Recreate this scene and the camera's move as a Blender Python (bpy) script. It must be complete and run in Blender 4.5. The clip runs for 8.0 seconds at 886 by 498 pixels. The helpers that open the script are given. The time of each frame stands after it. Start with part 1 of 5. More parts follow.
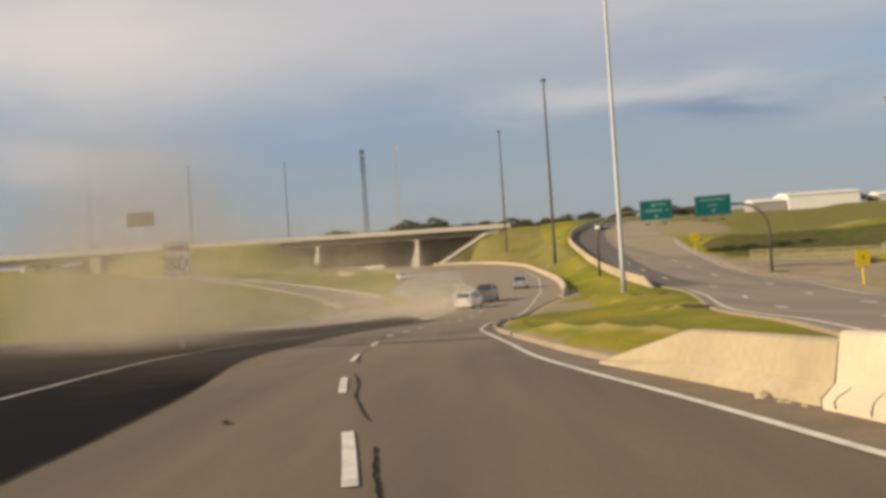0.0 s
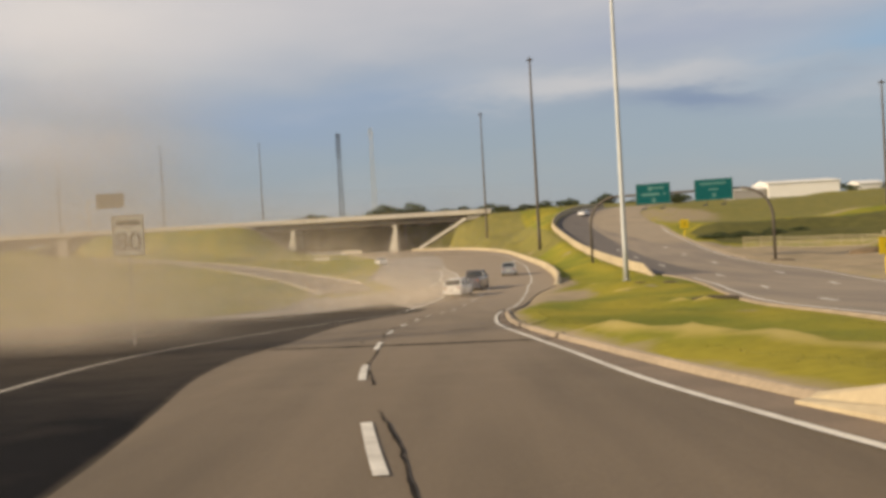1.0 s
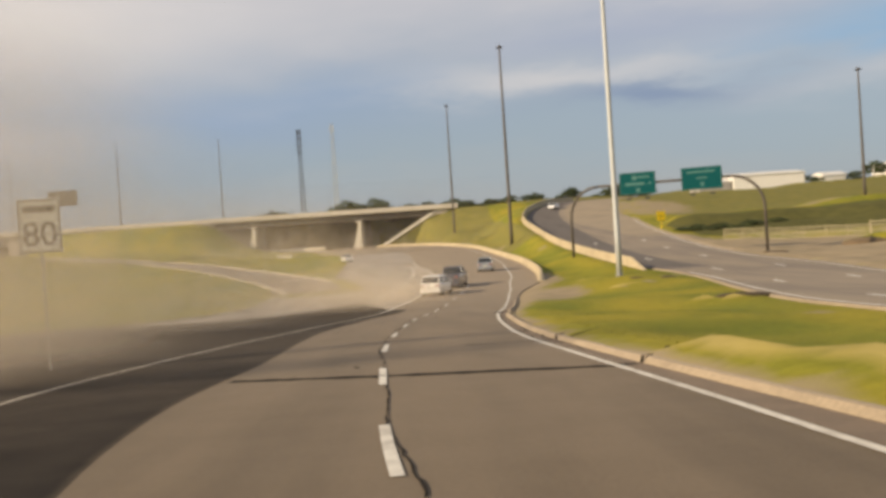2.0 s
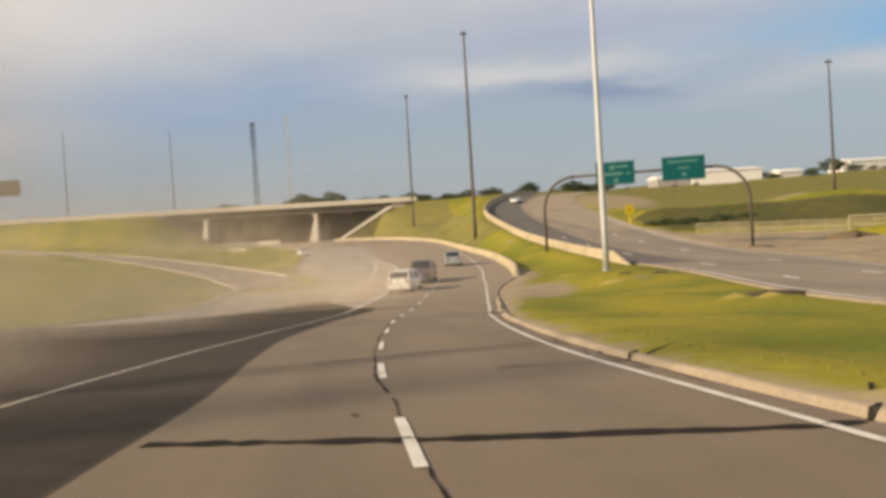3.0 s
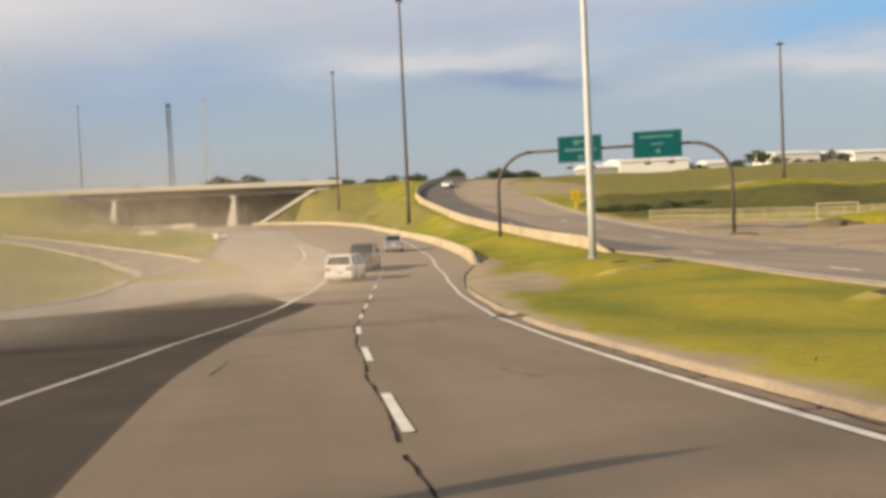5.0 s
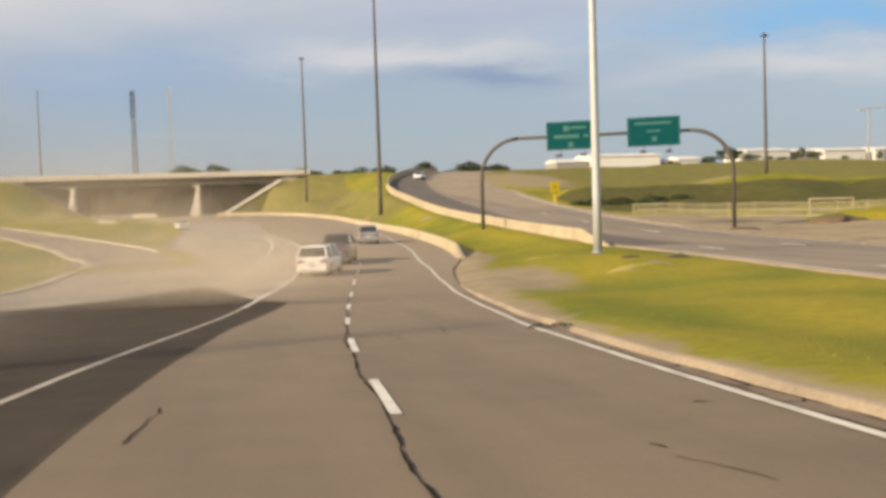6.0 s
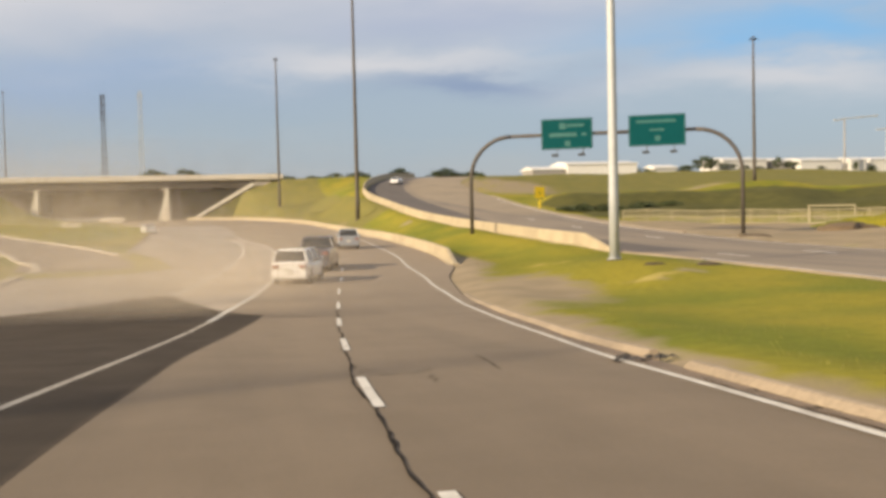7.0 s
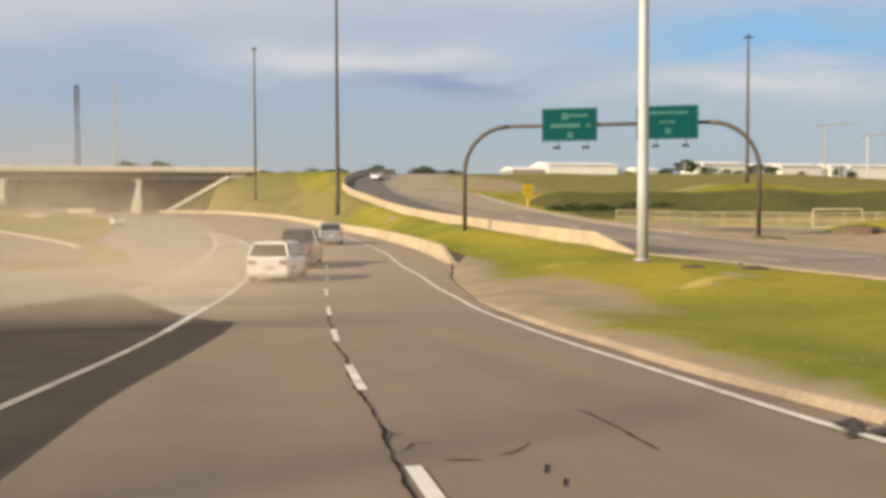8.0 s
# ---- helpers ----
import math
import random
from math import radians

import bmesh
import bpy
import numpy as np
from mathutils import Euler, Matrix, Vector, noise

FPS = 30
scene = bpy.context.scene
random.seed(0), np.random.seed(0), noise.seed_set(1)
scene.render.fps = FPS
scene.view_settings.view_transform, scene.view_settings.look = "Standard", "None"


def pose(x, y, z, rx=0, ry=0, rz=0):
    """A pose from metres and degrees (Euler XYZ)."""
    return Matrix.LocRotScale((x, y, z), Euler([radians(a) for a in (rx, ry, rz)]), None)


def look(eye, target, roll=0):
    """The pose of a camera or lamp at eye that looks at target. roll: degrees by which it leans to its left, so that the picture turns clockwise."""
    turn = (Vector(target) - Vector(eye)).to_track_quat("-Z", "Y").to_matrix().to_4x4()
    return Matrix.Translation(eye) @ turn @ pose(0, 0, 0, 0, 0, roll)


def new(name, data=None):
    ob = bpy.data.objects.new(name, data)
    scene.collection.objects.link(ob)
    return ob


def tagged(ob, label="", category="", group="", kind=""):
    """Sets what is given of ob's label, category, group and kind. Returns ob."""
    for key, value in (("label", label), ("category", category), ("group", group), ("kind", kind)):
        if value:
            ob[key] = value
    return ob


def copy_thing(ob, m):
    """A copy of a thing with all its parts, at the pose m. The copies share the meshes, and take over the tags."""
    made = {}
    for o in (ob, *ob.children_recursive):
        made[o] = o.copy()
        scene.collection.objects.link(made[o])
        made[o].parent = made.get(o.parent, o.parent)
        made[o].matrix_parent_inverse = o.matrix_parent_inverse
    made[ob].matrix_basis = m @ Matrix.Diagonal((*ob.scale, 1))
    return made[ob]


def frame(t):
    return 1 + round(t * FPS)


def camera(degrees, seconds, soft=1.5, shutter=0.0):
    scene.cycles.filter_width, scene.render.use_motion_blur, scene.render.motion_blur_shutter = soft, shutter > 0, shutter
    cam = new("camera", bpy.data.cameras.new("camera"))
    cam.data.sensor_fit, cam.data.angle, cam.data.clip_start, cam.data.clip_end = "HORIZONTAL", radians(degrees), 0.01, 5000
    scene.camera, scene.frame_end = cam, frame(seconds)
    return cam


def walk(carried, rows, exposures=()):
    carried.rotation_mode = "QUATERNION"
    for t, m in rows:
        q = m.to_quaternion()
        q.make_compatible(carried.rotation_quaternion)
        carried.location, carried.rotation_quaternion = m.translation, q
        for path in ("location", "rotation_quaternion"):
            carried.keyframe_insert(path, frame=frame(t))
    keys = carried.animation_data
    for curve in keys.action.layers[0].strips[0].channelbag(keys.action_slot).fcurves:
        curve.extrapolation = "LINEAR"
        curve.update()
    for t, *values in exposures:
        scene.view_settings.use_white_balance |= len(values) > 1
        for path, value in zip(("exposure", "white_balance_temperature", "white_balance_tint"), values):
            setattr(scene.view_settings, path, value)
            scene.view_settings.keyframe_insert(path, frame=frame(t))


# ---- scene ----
# Camera: carried in a vehicle along the right-hand lane of a divided road.
cam = camera(47.0, 8.0, soft=3.7)
PATH = [
    (0, (2.061, -2.400, 1.342), (2.005, -0.401, 1.347), -3.77),
    (0.5, (1.500, 0.371, 1.287), (1.460, 2.370, 1.240), -3.02),
    (1, (0.937, 3.240, 1.202), (0.929, 5.240, 1.177), -3.25),
    (1.5, (0.436, 6.142, 1.151), (0.463, 8.141, 1.119), -3.74),
    (3, (-0.743, 14.931, 0.830), (-0.589, 16.925, 0.778), -3.47),
    (3.5, (-0.986, 17.727, 0.700), (-0.787, 19.716, 0.630), -3.43),
    (4, (-1.194, 20.538, 0.598), (-0.954, 22.522, 0.521), -3.10),
    (4.5, (-1.336, 23.236, 0.424), (-1.060, 25.215, 0.347), -2.84),
    (6, (-1.456, 31.341, -0.039), (-1.081, 33.303, -0.136), -1.80),
    (6.5, (-1.416, 33.996, -0.223), (-1.011, 35.952, -0.318), -1.53),
    (7, (-1.359, 36.570, -0.384), (-0.930, 38.522, -0.467), -1.32),
    (7.5, (-1.243, 39.163, -0.552), (-0.793, 41.111, -0.619), -0.73),
    (8, (-1.148, 41.646, -0.677), (-0.672, 43.586, -0.762), -0.17),
]
UNIT = 1.25                                            # the plan below is drawn in units of 1.25 m: lanes 3 wide
walk(cam, [(t, look(Vector(eye) * UNIT, Vector(target) * UNIT, roll)) for t, eye, target, roll in PATH],
     [(0.0, 0.30, 7000, 10), (1.5, 0.38, 7000, 10), (3.5, 0.50, 7000, 10), (6.0, 0.60, 6850, 10), (8.0, 0.60, 6800, 10)])

# ---- world, sun, exposure ----
SUN_ELEVATION, SUN_TOWARDS = 22.5, (-0.93, -0.36)      # low sun, behind and to the left

world = bpy.data.worlds.new("sky")
scene.world = world
world.use_nodes = True
wt = world.node_tree
wt.nodes.clear()


def wmath(op, a, b=None, c=None):
    n = wt.nodes.new("ShaderNodeMath")
    n.operation = op
    for i, v in enumerate((a, b, c)):
        if v is None:
            continue
        if isinstance(v, (int, float)):
            n.inputs[i].default_value = v
        else:
            wt.links.new(v, n.inputs[i])
    return n.outputs[0]


def wmix(fac, a, b):
    n = wt.nodes.new("ShaderNodeMixRGB")
    for i, v in enumerate((fac, a, b)):
        if isinstance(v, (int, float, tuple)):
            n.inputs[i].default_value = v
        else:
            wt.links.new(v, n.inputs[i])
    return n.outputs[0]


sky = wt.nodes.new("ShaderNodeTexSky")
sky.sky_type, sky.sun_disc = "NISHITA", False
sky.sun_elevation = radians(SUN_ELEVATION)
sky.sun_rotation = math.atan2(*SUN_TOWARDS)
sky.air_density, sky.dust_density = 1.0, 1.5
w_co = wt.nodes.new("ShaderNodeTexCoord")
w_sep = wt.nodes.new("ShaderNodeSeparateXYZ")
wt.links.new(w_co.outputs["Generated"], w_sep.inputs[0])
# bearing and height of each direction, in degrees, frayed by noise as cloud edges are
w_map = wt.nodes.new("ShaderNodeMapping")
w_map.inputs["Scale"].default_value = (1.0, 1.0, 3.6)
wt.links.new(w_co.outputs["Generated"], w_map.inputs["Vector"])


def wnoise(scale, detail):
    n = wt.nodes.new("ShaderNodeTexNoise")
    n.inputs["Scale"].default_value, n.inputs["Detail"].default_value, n.inputs["Roughness"].default_value = scale, detail, 0.58
    wt.links.new(w_map.outputs[0], n.inputs["Vector"])
    return n.outputs["Fac"]


fray, broad = wnoise(5.5, 7.0), wnoise(2.3, 4.0)
bearing = wmath("MULTIPLY", wmath("ARCTAN2", w_sep.outputs["X"], w_sep.outputs["Y"]), 57.2958)
height = wmath("MULTIPLY", wmath("ARCSINE", w_sep.outputs["Z"]), 57.2958)
bearing = wmath("MULTIPLY_ADD", wmath("SUBTRACT", fray, 0.5), 14.0, bearing)
height2 = wmath("MULTIPLY_ADD", wmath("SUBTRACT", fray, 0.5), 4.5, height)
grade = wt.nodes.new("ShaderNodeValToRGB")             # haze low down, blue-grey gap, pale cloud deck higher up
wt.links.new(wmath("DIVIDE", wmath("MULTIPLY_ADD", wmath("SUBTRACT", broad, 0.5), 9.0, height2), 18.0), grade.inputs["Fac"])
ramp = grade.color_ramp
stops = [(0.0, (2.85, 3.15, 3.55)), (0.20, (2.35, 2.95, 3.75)), (0.40, (2.35, 2.95, 3.85)), (0.58, (3.25, 3.55, 4.25)), (0.78, (4.4, 4.38, 4.8)), (1.0, (4.65, 4.55, 4.85))]
for i, (pos, col) in enumerate(stops):
    e = ramp.elements[i] if i < 2 else ramp.elements.new(pos)
    e.position, e.color = pos, (*col, 1)
cloud = wmix(0.16, grade.outputs["Color"], sky.outputs[0])


def patch(colour, at, size, colour_in, amount):
    """A cloud or a gap about one bearing and height."""
    dx = wmath("POWER", wmath("ABSOLUTE", wmath("DIVIDE", wmath("SUBTRACT", bearing, at[0]), size[0])), 2.0)
    dy = wmath("POWER", wmath("ABSOLUTE", wmath("DIVIDE", wmath("SUBTRACT", height2, at[1]), size[1])), 2.0)
    g = wmath("POWER", 2.71828, wmath("MULTIPLY", wmath("ADD", dx, dy), -1.0))
    return wmix(wmath("MULTIPLY", g, amount), colour_in, (*colour, 1))


cloud = patch((2.15, 2.95, 4.25), (-6.5, 7.6), (8.0, 1.7), cloud, 0.85)
cloud = patch((5.5, 5.3, 5.35), (-21, 12.2), (12, 3.3), cloud, 0.95)
cloud = patch((4.4, 4.35, 4.6), (-23, 6.0), (7, 1.3), cloud, 0.7)
cloud = patch((2.75, 3.2, 4.35), (13.5, 10.3), (7, 1.2), cloud, 0.6)
cloud = patch((4.9, 4.85, 5.05), (8.5, 7.9), (9.0, 0.95), cloud, 0.7)
cloud = patch((1.75, 2.35, 3.5), (14.5, 6.7), (6.0, 0.65), cloud, 0.95)
cloud = patch((1.6, 3.35, 5.5), (32, 8.8), (9.5, 1.35), cloud, 0.95)
cloud = patch((4.5, 4.55, 4.85), (31, 6.5), (9, 1.0), cloud, 0.75)
# overhead the same broken cloud goes on
over = wmath("MINIMUM", wmath("MAXIMUM", wmath("DIVIDE", wmath("SUBTRACT", height, 16.0), 14.0), 0.0), 1.0)
cloud = wmix(over, cloud, wmix(wmath("MINIMUM", wmath("MAXIMUM", wmath("MULTIPLY_ADD", broad, 5.0, -2.0), 0.0), 1.0), sky.outputs[0], (4.3, 4.3, 4.7, 1)))
w_bg = wt.nodes.new("ShaderNodeBackground")
w_bg.inputs["Strength"].default_value = 0.10
w_out = wt.nodes.new("ShaderNodeOutputWorld")
wt.links.new(cloud, w_bg.inputs["Color"])
wt.links.new(w_bg.outputs[0], w_out.inputs[0])

sun = new("sun", bpy.data.lights.new("sun", "SUN"))
sun.data.energy, sun.data.angle, sun.data.color = 4.4, radians(0.6), (1.0, 0.83, 0.60)
sun_h = math.tan(radians(SUN_ELEVATION))
sun.matrix_world = look((SUN_TOWARDS[0] * 50, SUN_TOWARDS[1] * 50, 50 * sun_h), (0, 0, 0))


# ---- materials ----
def material(name, base, rough=0.8, metal=0.0, spread=0.25, coarse=0.6, fine=9.0, bump=0.3, bump_scale=None, alt=None, alt_at=0.55, island=0.0, per_object=0.0, stretch=None):
    """A surface with two scales of variation and fine relief, in metres."""
    m = bpy.data.materials.new(name)
    m.use_nodes = True
    t = m.node_tree
    b = t.nodes["Principled BSDF"]
    b.inputs["Roughness"].default_value, b.inputs["Metallic"].default_value = rough, metal
    co = t.nodes.new("ShaderNodeNewGeometry")
    n1 = t.nodes.new("ShaderNodeTexNoise"); n1.inputs["Scale"].default_value = coarse; n1.inputs["Detail"].default_value = 5
    n2 = t.nodes.new("ShaderNodeTexNoise"); n2.inputs["Scale"].default_value = fine; n2.inputs["Detail"].default_value = 3
    for n in (n1, n2):
        t.links.new(co.outputs["Position"], n.inputs["Vector"])
    if stretch:
        sm = t.nodes.new("ShaderNodeMapping")
        sm.inputs["Scale"].default_value = stretch
        t.links.new(co.outputs["Position"], sm.inputs["Vector"])
        t.links.new(sm.outputs[0], n1.inputs["Vector"])
    mix = t.nodes.new("ShaderNodeMixRGB")
    mix.inputs[1].default_value = (*base, 1)
    mix.inputs[2].default_value = (*(alt or [c * (1 - spread) for c in base]), 1)
    r = t.nodes.new("ShaderNodeMapRange")
    r.inputs["From Min"].default_value, r.inputs["From Max"].default_value = alt_at - 0.13, alt_at + 0.13
    t.links.new(n1.outputs["Fac"], r.inputs["Value"]); t.links.new(r.outputs[0], mix.inputs["Fac"])
    val = t.nodes.new("ShaderNodeMapRange")
    val.inputs["From Min"].default_value, val.inputs["From Max"].default_value = 0.25, 0.75
    val.inputs["To Min"].default_value, val.inputs["To Max"].default_value = 1 - spread, 1 + spread
    t.links.new(n2.outputs["Fac"], val.inputs["Value"])
    hsv = t.nodes.new("ShaderNodeHueSaturation")
    t.links.new(mix.outputs[0], hsv.inputs["Color"])
    last = val.outputs[0]
    for amount, out in ((island, co.outputs["Random Per Island"]), (per_object, None)):
        if amount:
            if out is None:
                out = t.nodes.new("ShaderNodeObjectInfo").outputs["Random"]
            v = t.nodes.new("ShaderNodeMapRange")
            v.inputs["To Min"].default_value, v.inputs["To Max"].default_value = 1 - amount, 1 + amount
            t.links.new(out, v.inputs["Value"])
            mu = t.nodes.new("ShaderNodeMath"); mu.operation = "MULTIPLY"
            t.links.new(last, mu.inputs[0]); t.links.new(v.outputs[0], mu.inputs[1])
            last = mu.outputs[0]
    t.links.new(last, hsv.inputs["Value"])
    t.links.new(hsv.outputs[0], b.inputs["Base Color"])
    if bump:
        bp = t.nodes.new("ShaderNodeBump"); bp.inputs["Strength"].default_value = bump; bp.inputs["Distance"].default_value = 0.02
        if bump_scale:
            n3 = t.nodes.new("ShaderNodeTexNoise"); n3.inputs["Scale"].default_value = bump_scale; n3.inputs["Detail"].default_value = 4
            t.links.new(co.outputs["Position"], n3.inputs["Vector"])
        else:
            n3 = n2
        t.links.new(n3.outputs["Fac"], bp.inputs["Height"]); t.links.new(bp.outputs[0], b.inputs["Normal"])
    return m


ASPHALT = material("asphalt", (0.161, 0.120, 0.077), 0.92, spread=0.12, coarse=0.75, fine=22, bump=0.35, bump_scale=60, alt=(0.114, 0.085, 0.054), alt_at=0.5, stretch=(1.0, 0.07, 1.0))


def lay_tones(m, layers, rag=1.0):
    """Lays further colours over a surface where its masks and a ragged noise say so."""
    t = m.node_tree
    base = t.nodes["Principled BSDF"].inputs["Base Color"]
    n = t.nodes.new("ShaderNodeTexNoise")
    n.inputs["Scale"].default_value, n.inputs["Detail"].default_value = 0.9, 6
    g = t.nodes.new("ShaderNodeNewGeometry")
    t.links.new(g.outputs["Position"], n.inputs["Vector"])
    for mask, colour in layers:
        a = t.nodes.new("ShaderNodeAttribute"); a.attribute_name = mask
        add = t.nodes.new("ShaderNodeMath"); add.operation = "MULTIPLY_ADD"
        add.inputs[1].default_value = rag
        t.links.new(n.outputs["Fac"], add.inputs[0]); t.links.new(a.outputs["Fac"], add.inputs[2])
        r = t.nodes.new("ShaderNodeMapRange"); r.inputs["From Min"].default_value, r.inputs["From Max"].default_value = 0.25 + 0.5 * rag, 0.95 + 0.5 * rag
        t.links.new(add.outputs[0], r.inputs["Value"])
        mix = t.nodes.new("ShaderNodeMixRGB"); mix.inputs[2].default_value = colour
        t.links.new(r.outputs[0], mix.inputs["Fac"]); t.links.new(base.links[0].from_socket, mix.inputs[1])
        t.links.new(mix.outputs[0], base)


def set_mask(ob, name, values):
    at = ob.data.attributes.new(name, "FLOAT", "POINT")
    at.data.foreach_set("value", np.asarray(values, np.float32))


def plan_of(ob):
    co = np.empty(len(ob.data.vertices) * 3, np.float32)
    ob.data.vertices.foreach_get("co", co)
    return co.reshape(-1, 3)[:, 0].astype(float), co.reshape(-1, 3)[:, 1].astype(float)


# dark asphalt colour that also carries the left lanes' cast shadow
SHADOW_ASPHALT = material("shadowed_asphalt", (0.0085, 0.0080, 0.0085), 0.9, spread=0.16, coarse=0.2, fine=26, bump=0.35, bump_scale=60, alt=(0.012, 0.011, 0.0112))
lay_tones(SHADOW_ASPHALT, (("hazy_dusty", (0.086, 0.071, 0.056, 1)), ("soft_worn", (0.125, 0.100, 0.074, 1))), 0.5)
SHADOW_ASPHALT.node_tree.nodes["Principled BSDF"].inputs["Specular IOR Level"].default_value = 0.06
lay_tones(ASPHALT, (("hazy_dusty", (0.290, 0.226, 0.157, 1)),), 0.25)
SHOULDER = material("weathered_shoulder", (0.215, 0.158, 0.108), 0.92, spread=0.14, coarse=0.9, fine=18, bump=0.4, bump_scale=40, alt=(0.165, 0.122, 0.085), alt_at=0.5)
DIRT = material("tan_gravel", (0.31, 0.245, 0.165), 0.95, spread=0.18, coarse=0.2, fine=8, bump=0.4, alt=(0.25, 0.20, 0.14))
DUSTY = material("dust_covered_asphalt", (0.33, 0.285, 0.235), 0.92, spread=0.10, coarse=0.3, fine=16, bump=0.25, bump_scale=40, alt=(0.255, 0.22, 0.18), stretch=(1.0, 0.25, 1.0))
MID_ASPHALT = material("dark_grey_asphalt", (0.125, 0.105, 0.090), 0.92, spread=0.12, coarse=0.5, fine=20, bump=0.3, bump_scale=50, alt=(0.100, 0.085, 0.073), stretch=(1.0, 0.1, 1.0))
PALE_ASPHALT = material("dusty_asphalt", (0.27, 0.215, 0.155), 0.92, spread=0.12, coarse=0.5, fine=20, bump=0.3, bump_scale=50, alt=(0.200, 0.162, 0.124), alt_at=0.5, stretch=(1.0, 0.12, 1.0))
GORE = material("pale_concrete", (0.40, 0.335, 0.26), 0.9, spread=0.12, coarse=0.4, fine=14, bump=0.25, alt=(0.29, 0.245, 0.195))
SEAL = material("tar_sealant", (0.026, 0.021, 0.017), 0.9, spread=0.3, coarse=2, fine=20, bump=0.3)
SEAL.node_tree.nodes["Principled BSDF"].inputs["Specular IOR Level"].default_value = 0.1
PAINT = material("worn_road_paint", (0.68, 0.64, 0.56), 0.75, spread=0.12, coarse=1.6, fine=24, bump=0.2, alt=(0.42, 0.38, 0.32), alt_at=0.60)
FADED_PAINT = material("faded_road_paint", (0.43, 0.39, 0.325), 0.8, spread=0.15, coarse=1.2, fine=24, bump=0.2, alt=(0.30, 0.265, 0.215), alt_at=0.52)
CONCRETE = material("sunlit_concrete", (0.43, 0.355, 0.235), 0.9, spread=0.08, coarse=0.7, fine=9, bump=0.15, alt=(0.36, 0.295, 0.195), alt_at=0.56, per_object=0.08)
WORN_CREAM = material("worn_cream_concrete", (0.56, 0.49, 0.37), 0.9, spread=0.06, coarse=0.9, fine=9, bump=0.15, alt=(0.50, 0.43, 0.32), alt_at=0.58)
KERB = material("kerb_concrete", (0.325, 0.258, 0.180), 0.9, spread=0.16, coarse=0.5, fine=12, bump=0.35, alt=(0.255, 0.203, 0.142))
KERB_PALE = material("bleached_kerb", (0.50, 0.43, 0.32), 0.9, spread=0.12, coarse=0.5, fine=12, bump=0.3, alt=(0.42, 0.36, 0.27))
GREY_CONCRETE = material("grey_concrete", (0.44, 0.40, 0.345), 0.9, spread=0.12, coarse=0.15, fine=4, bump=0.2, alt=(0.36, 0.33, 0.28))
# painted brighter so weakly lit faces look sunlit and the underpass less dark
PALE_CONCRETE = material("extra_pale_concrete", (0.78, 0.72, 0.60), 0.85, spread=0.06, coarse=0.2, fine=4, bump=0.15, alt=(0.70, 0.64, 0.53))
PARAPET = material("pale_parapet", (0.62, 0.57, 0.49), 0.9, spread=0.10, coarse=0.12, fine=3, bump=0.15, alt=(0.54, 0.49, 0.42))
GIRDER = material("dark_brown_girder", (0.075, 0.062, 0.050), 0.8, spread=0.15, coarse=0.2, fine=4, bump=0.15)
FENCE_PAINT = material("beige_fence_paint", (0.37, 0.32, 0.20), 0.7, spread=0.12, coarse=0.6, fine=6, bump=0.05)
STEEL = material("galvanised_steel", (0.40, 0.39, 0.38), 0.5, 0.45, spread=0.08, coarse=0.8, fine=6, bump=0.08)
PALE_STEEL = material("pale_painted_steel", (0.46, 0.48, 0.49), 0.55, 0.15, spread=0.07, coarse=0.8, fine=6, bump=0.05)
BROWN_STEEL = material("brown_weathering_steel", (0.10, 0.085, 0.07), 0.65, 0.3, spread=0.12, coarse=0.8, fine=6, bump=0.08)
GREEN = material("green_sign_sheet", (0.0005, 0.062, 0.068), 0.6, spread=0.06, coarse=1.2, fine=10, bump=0.03)
GREEN.node_tree.nodes["Principled BSDF"].inputs["Specular IOR Level"].default_value = 0.08
WHITE_SHEET = material("white_sign_sheet", (0.62, 0.66, 0.62), 0.5, spread=0.08, coarse=1.2, fine=10, bump=0.02)
YELLOW = material("yellow_sign_sheet", (0.80, 0.56, 0.012), 0.5, spread=0.06, coarse=1.2, fine=10, bump=0.02)
DARK = material("dark_metal", (0.035, 0.035, 0.036), 0.6, 0.2, spread=0.1, bump=0.05)
ROOF_WHITE = material("white_cladding", (0.72, 0.70, 0.66), 0.6, spread=0.06, coarse=0.1, fine=1.2, bump=0.05)
GREY_CLAD = material("grey_cladding", (0.33, 0.31, 0.29), 0.7, spread=0.1, coarse=0.1, fine=1.2, bump=0.05)
FOLIAGE = material("far_foliage", (0.055, 0.072, 0.024), 0.9, spread=0.35, coarse=0.3, fine=2.5, bump=0.4, island=0.35)
BARK = material("bark", (0.12, 0.09, 0.06), 0.95, spread=0.25, coarse=1, fine=8, bump=0.5)
RUBBER = material("tyre_rubber", (0.018, 0.018, 0.018), 0.85, spread=0.15, bump=0.1)
RIM = material("alloy_rim", (0.45, 0.45, 0.45), 0.35, 0.8, spread=0.06, bump=0.02)
DEBRIS = material("torn_plastic", (0.045, 0.038, 0.032), 0.75, spread=0.3, coarse=3, fine=20, bump=0.3)


def car_paint(name, base, rough=0.3):
    m = material(name, base, rough, spread=0.04, coarse=0.7, fine=5, bump=0.0)
    m.node_tree.nodes["Principled BSDF"].inputs["Coat Weight"].default_value = 0.6
    return m


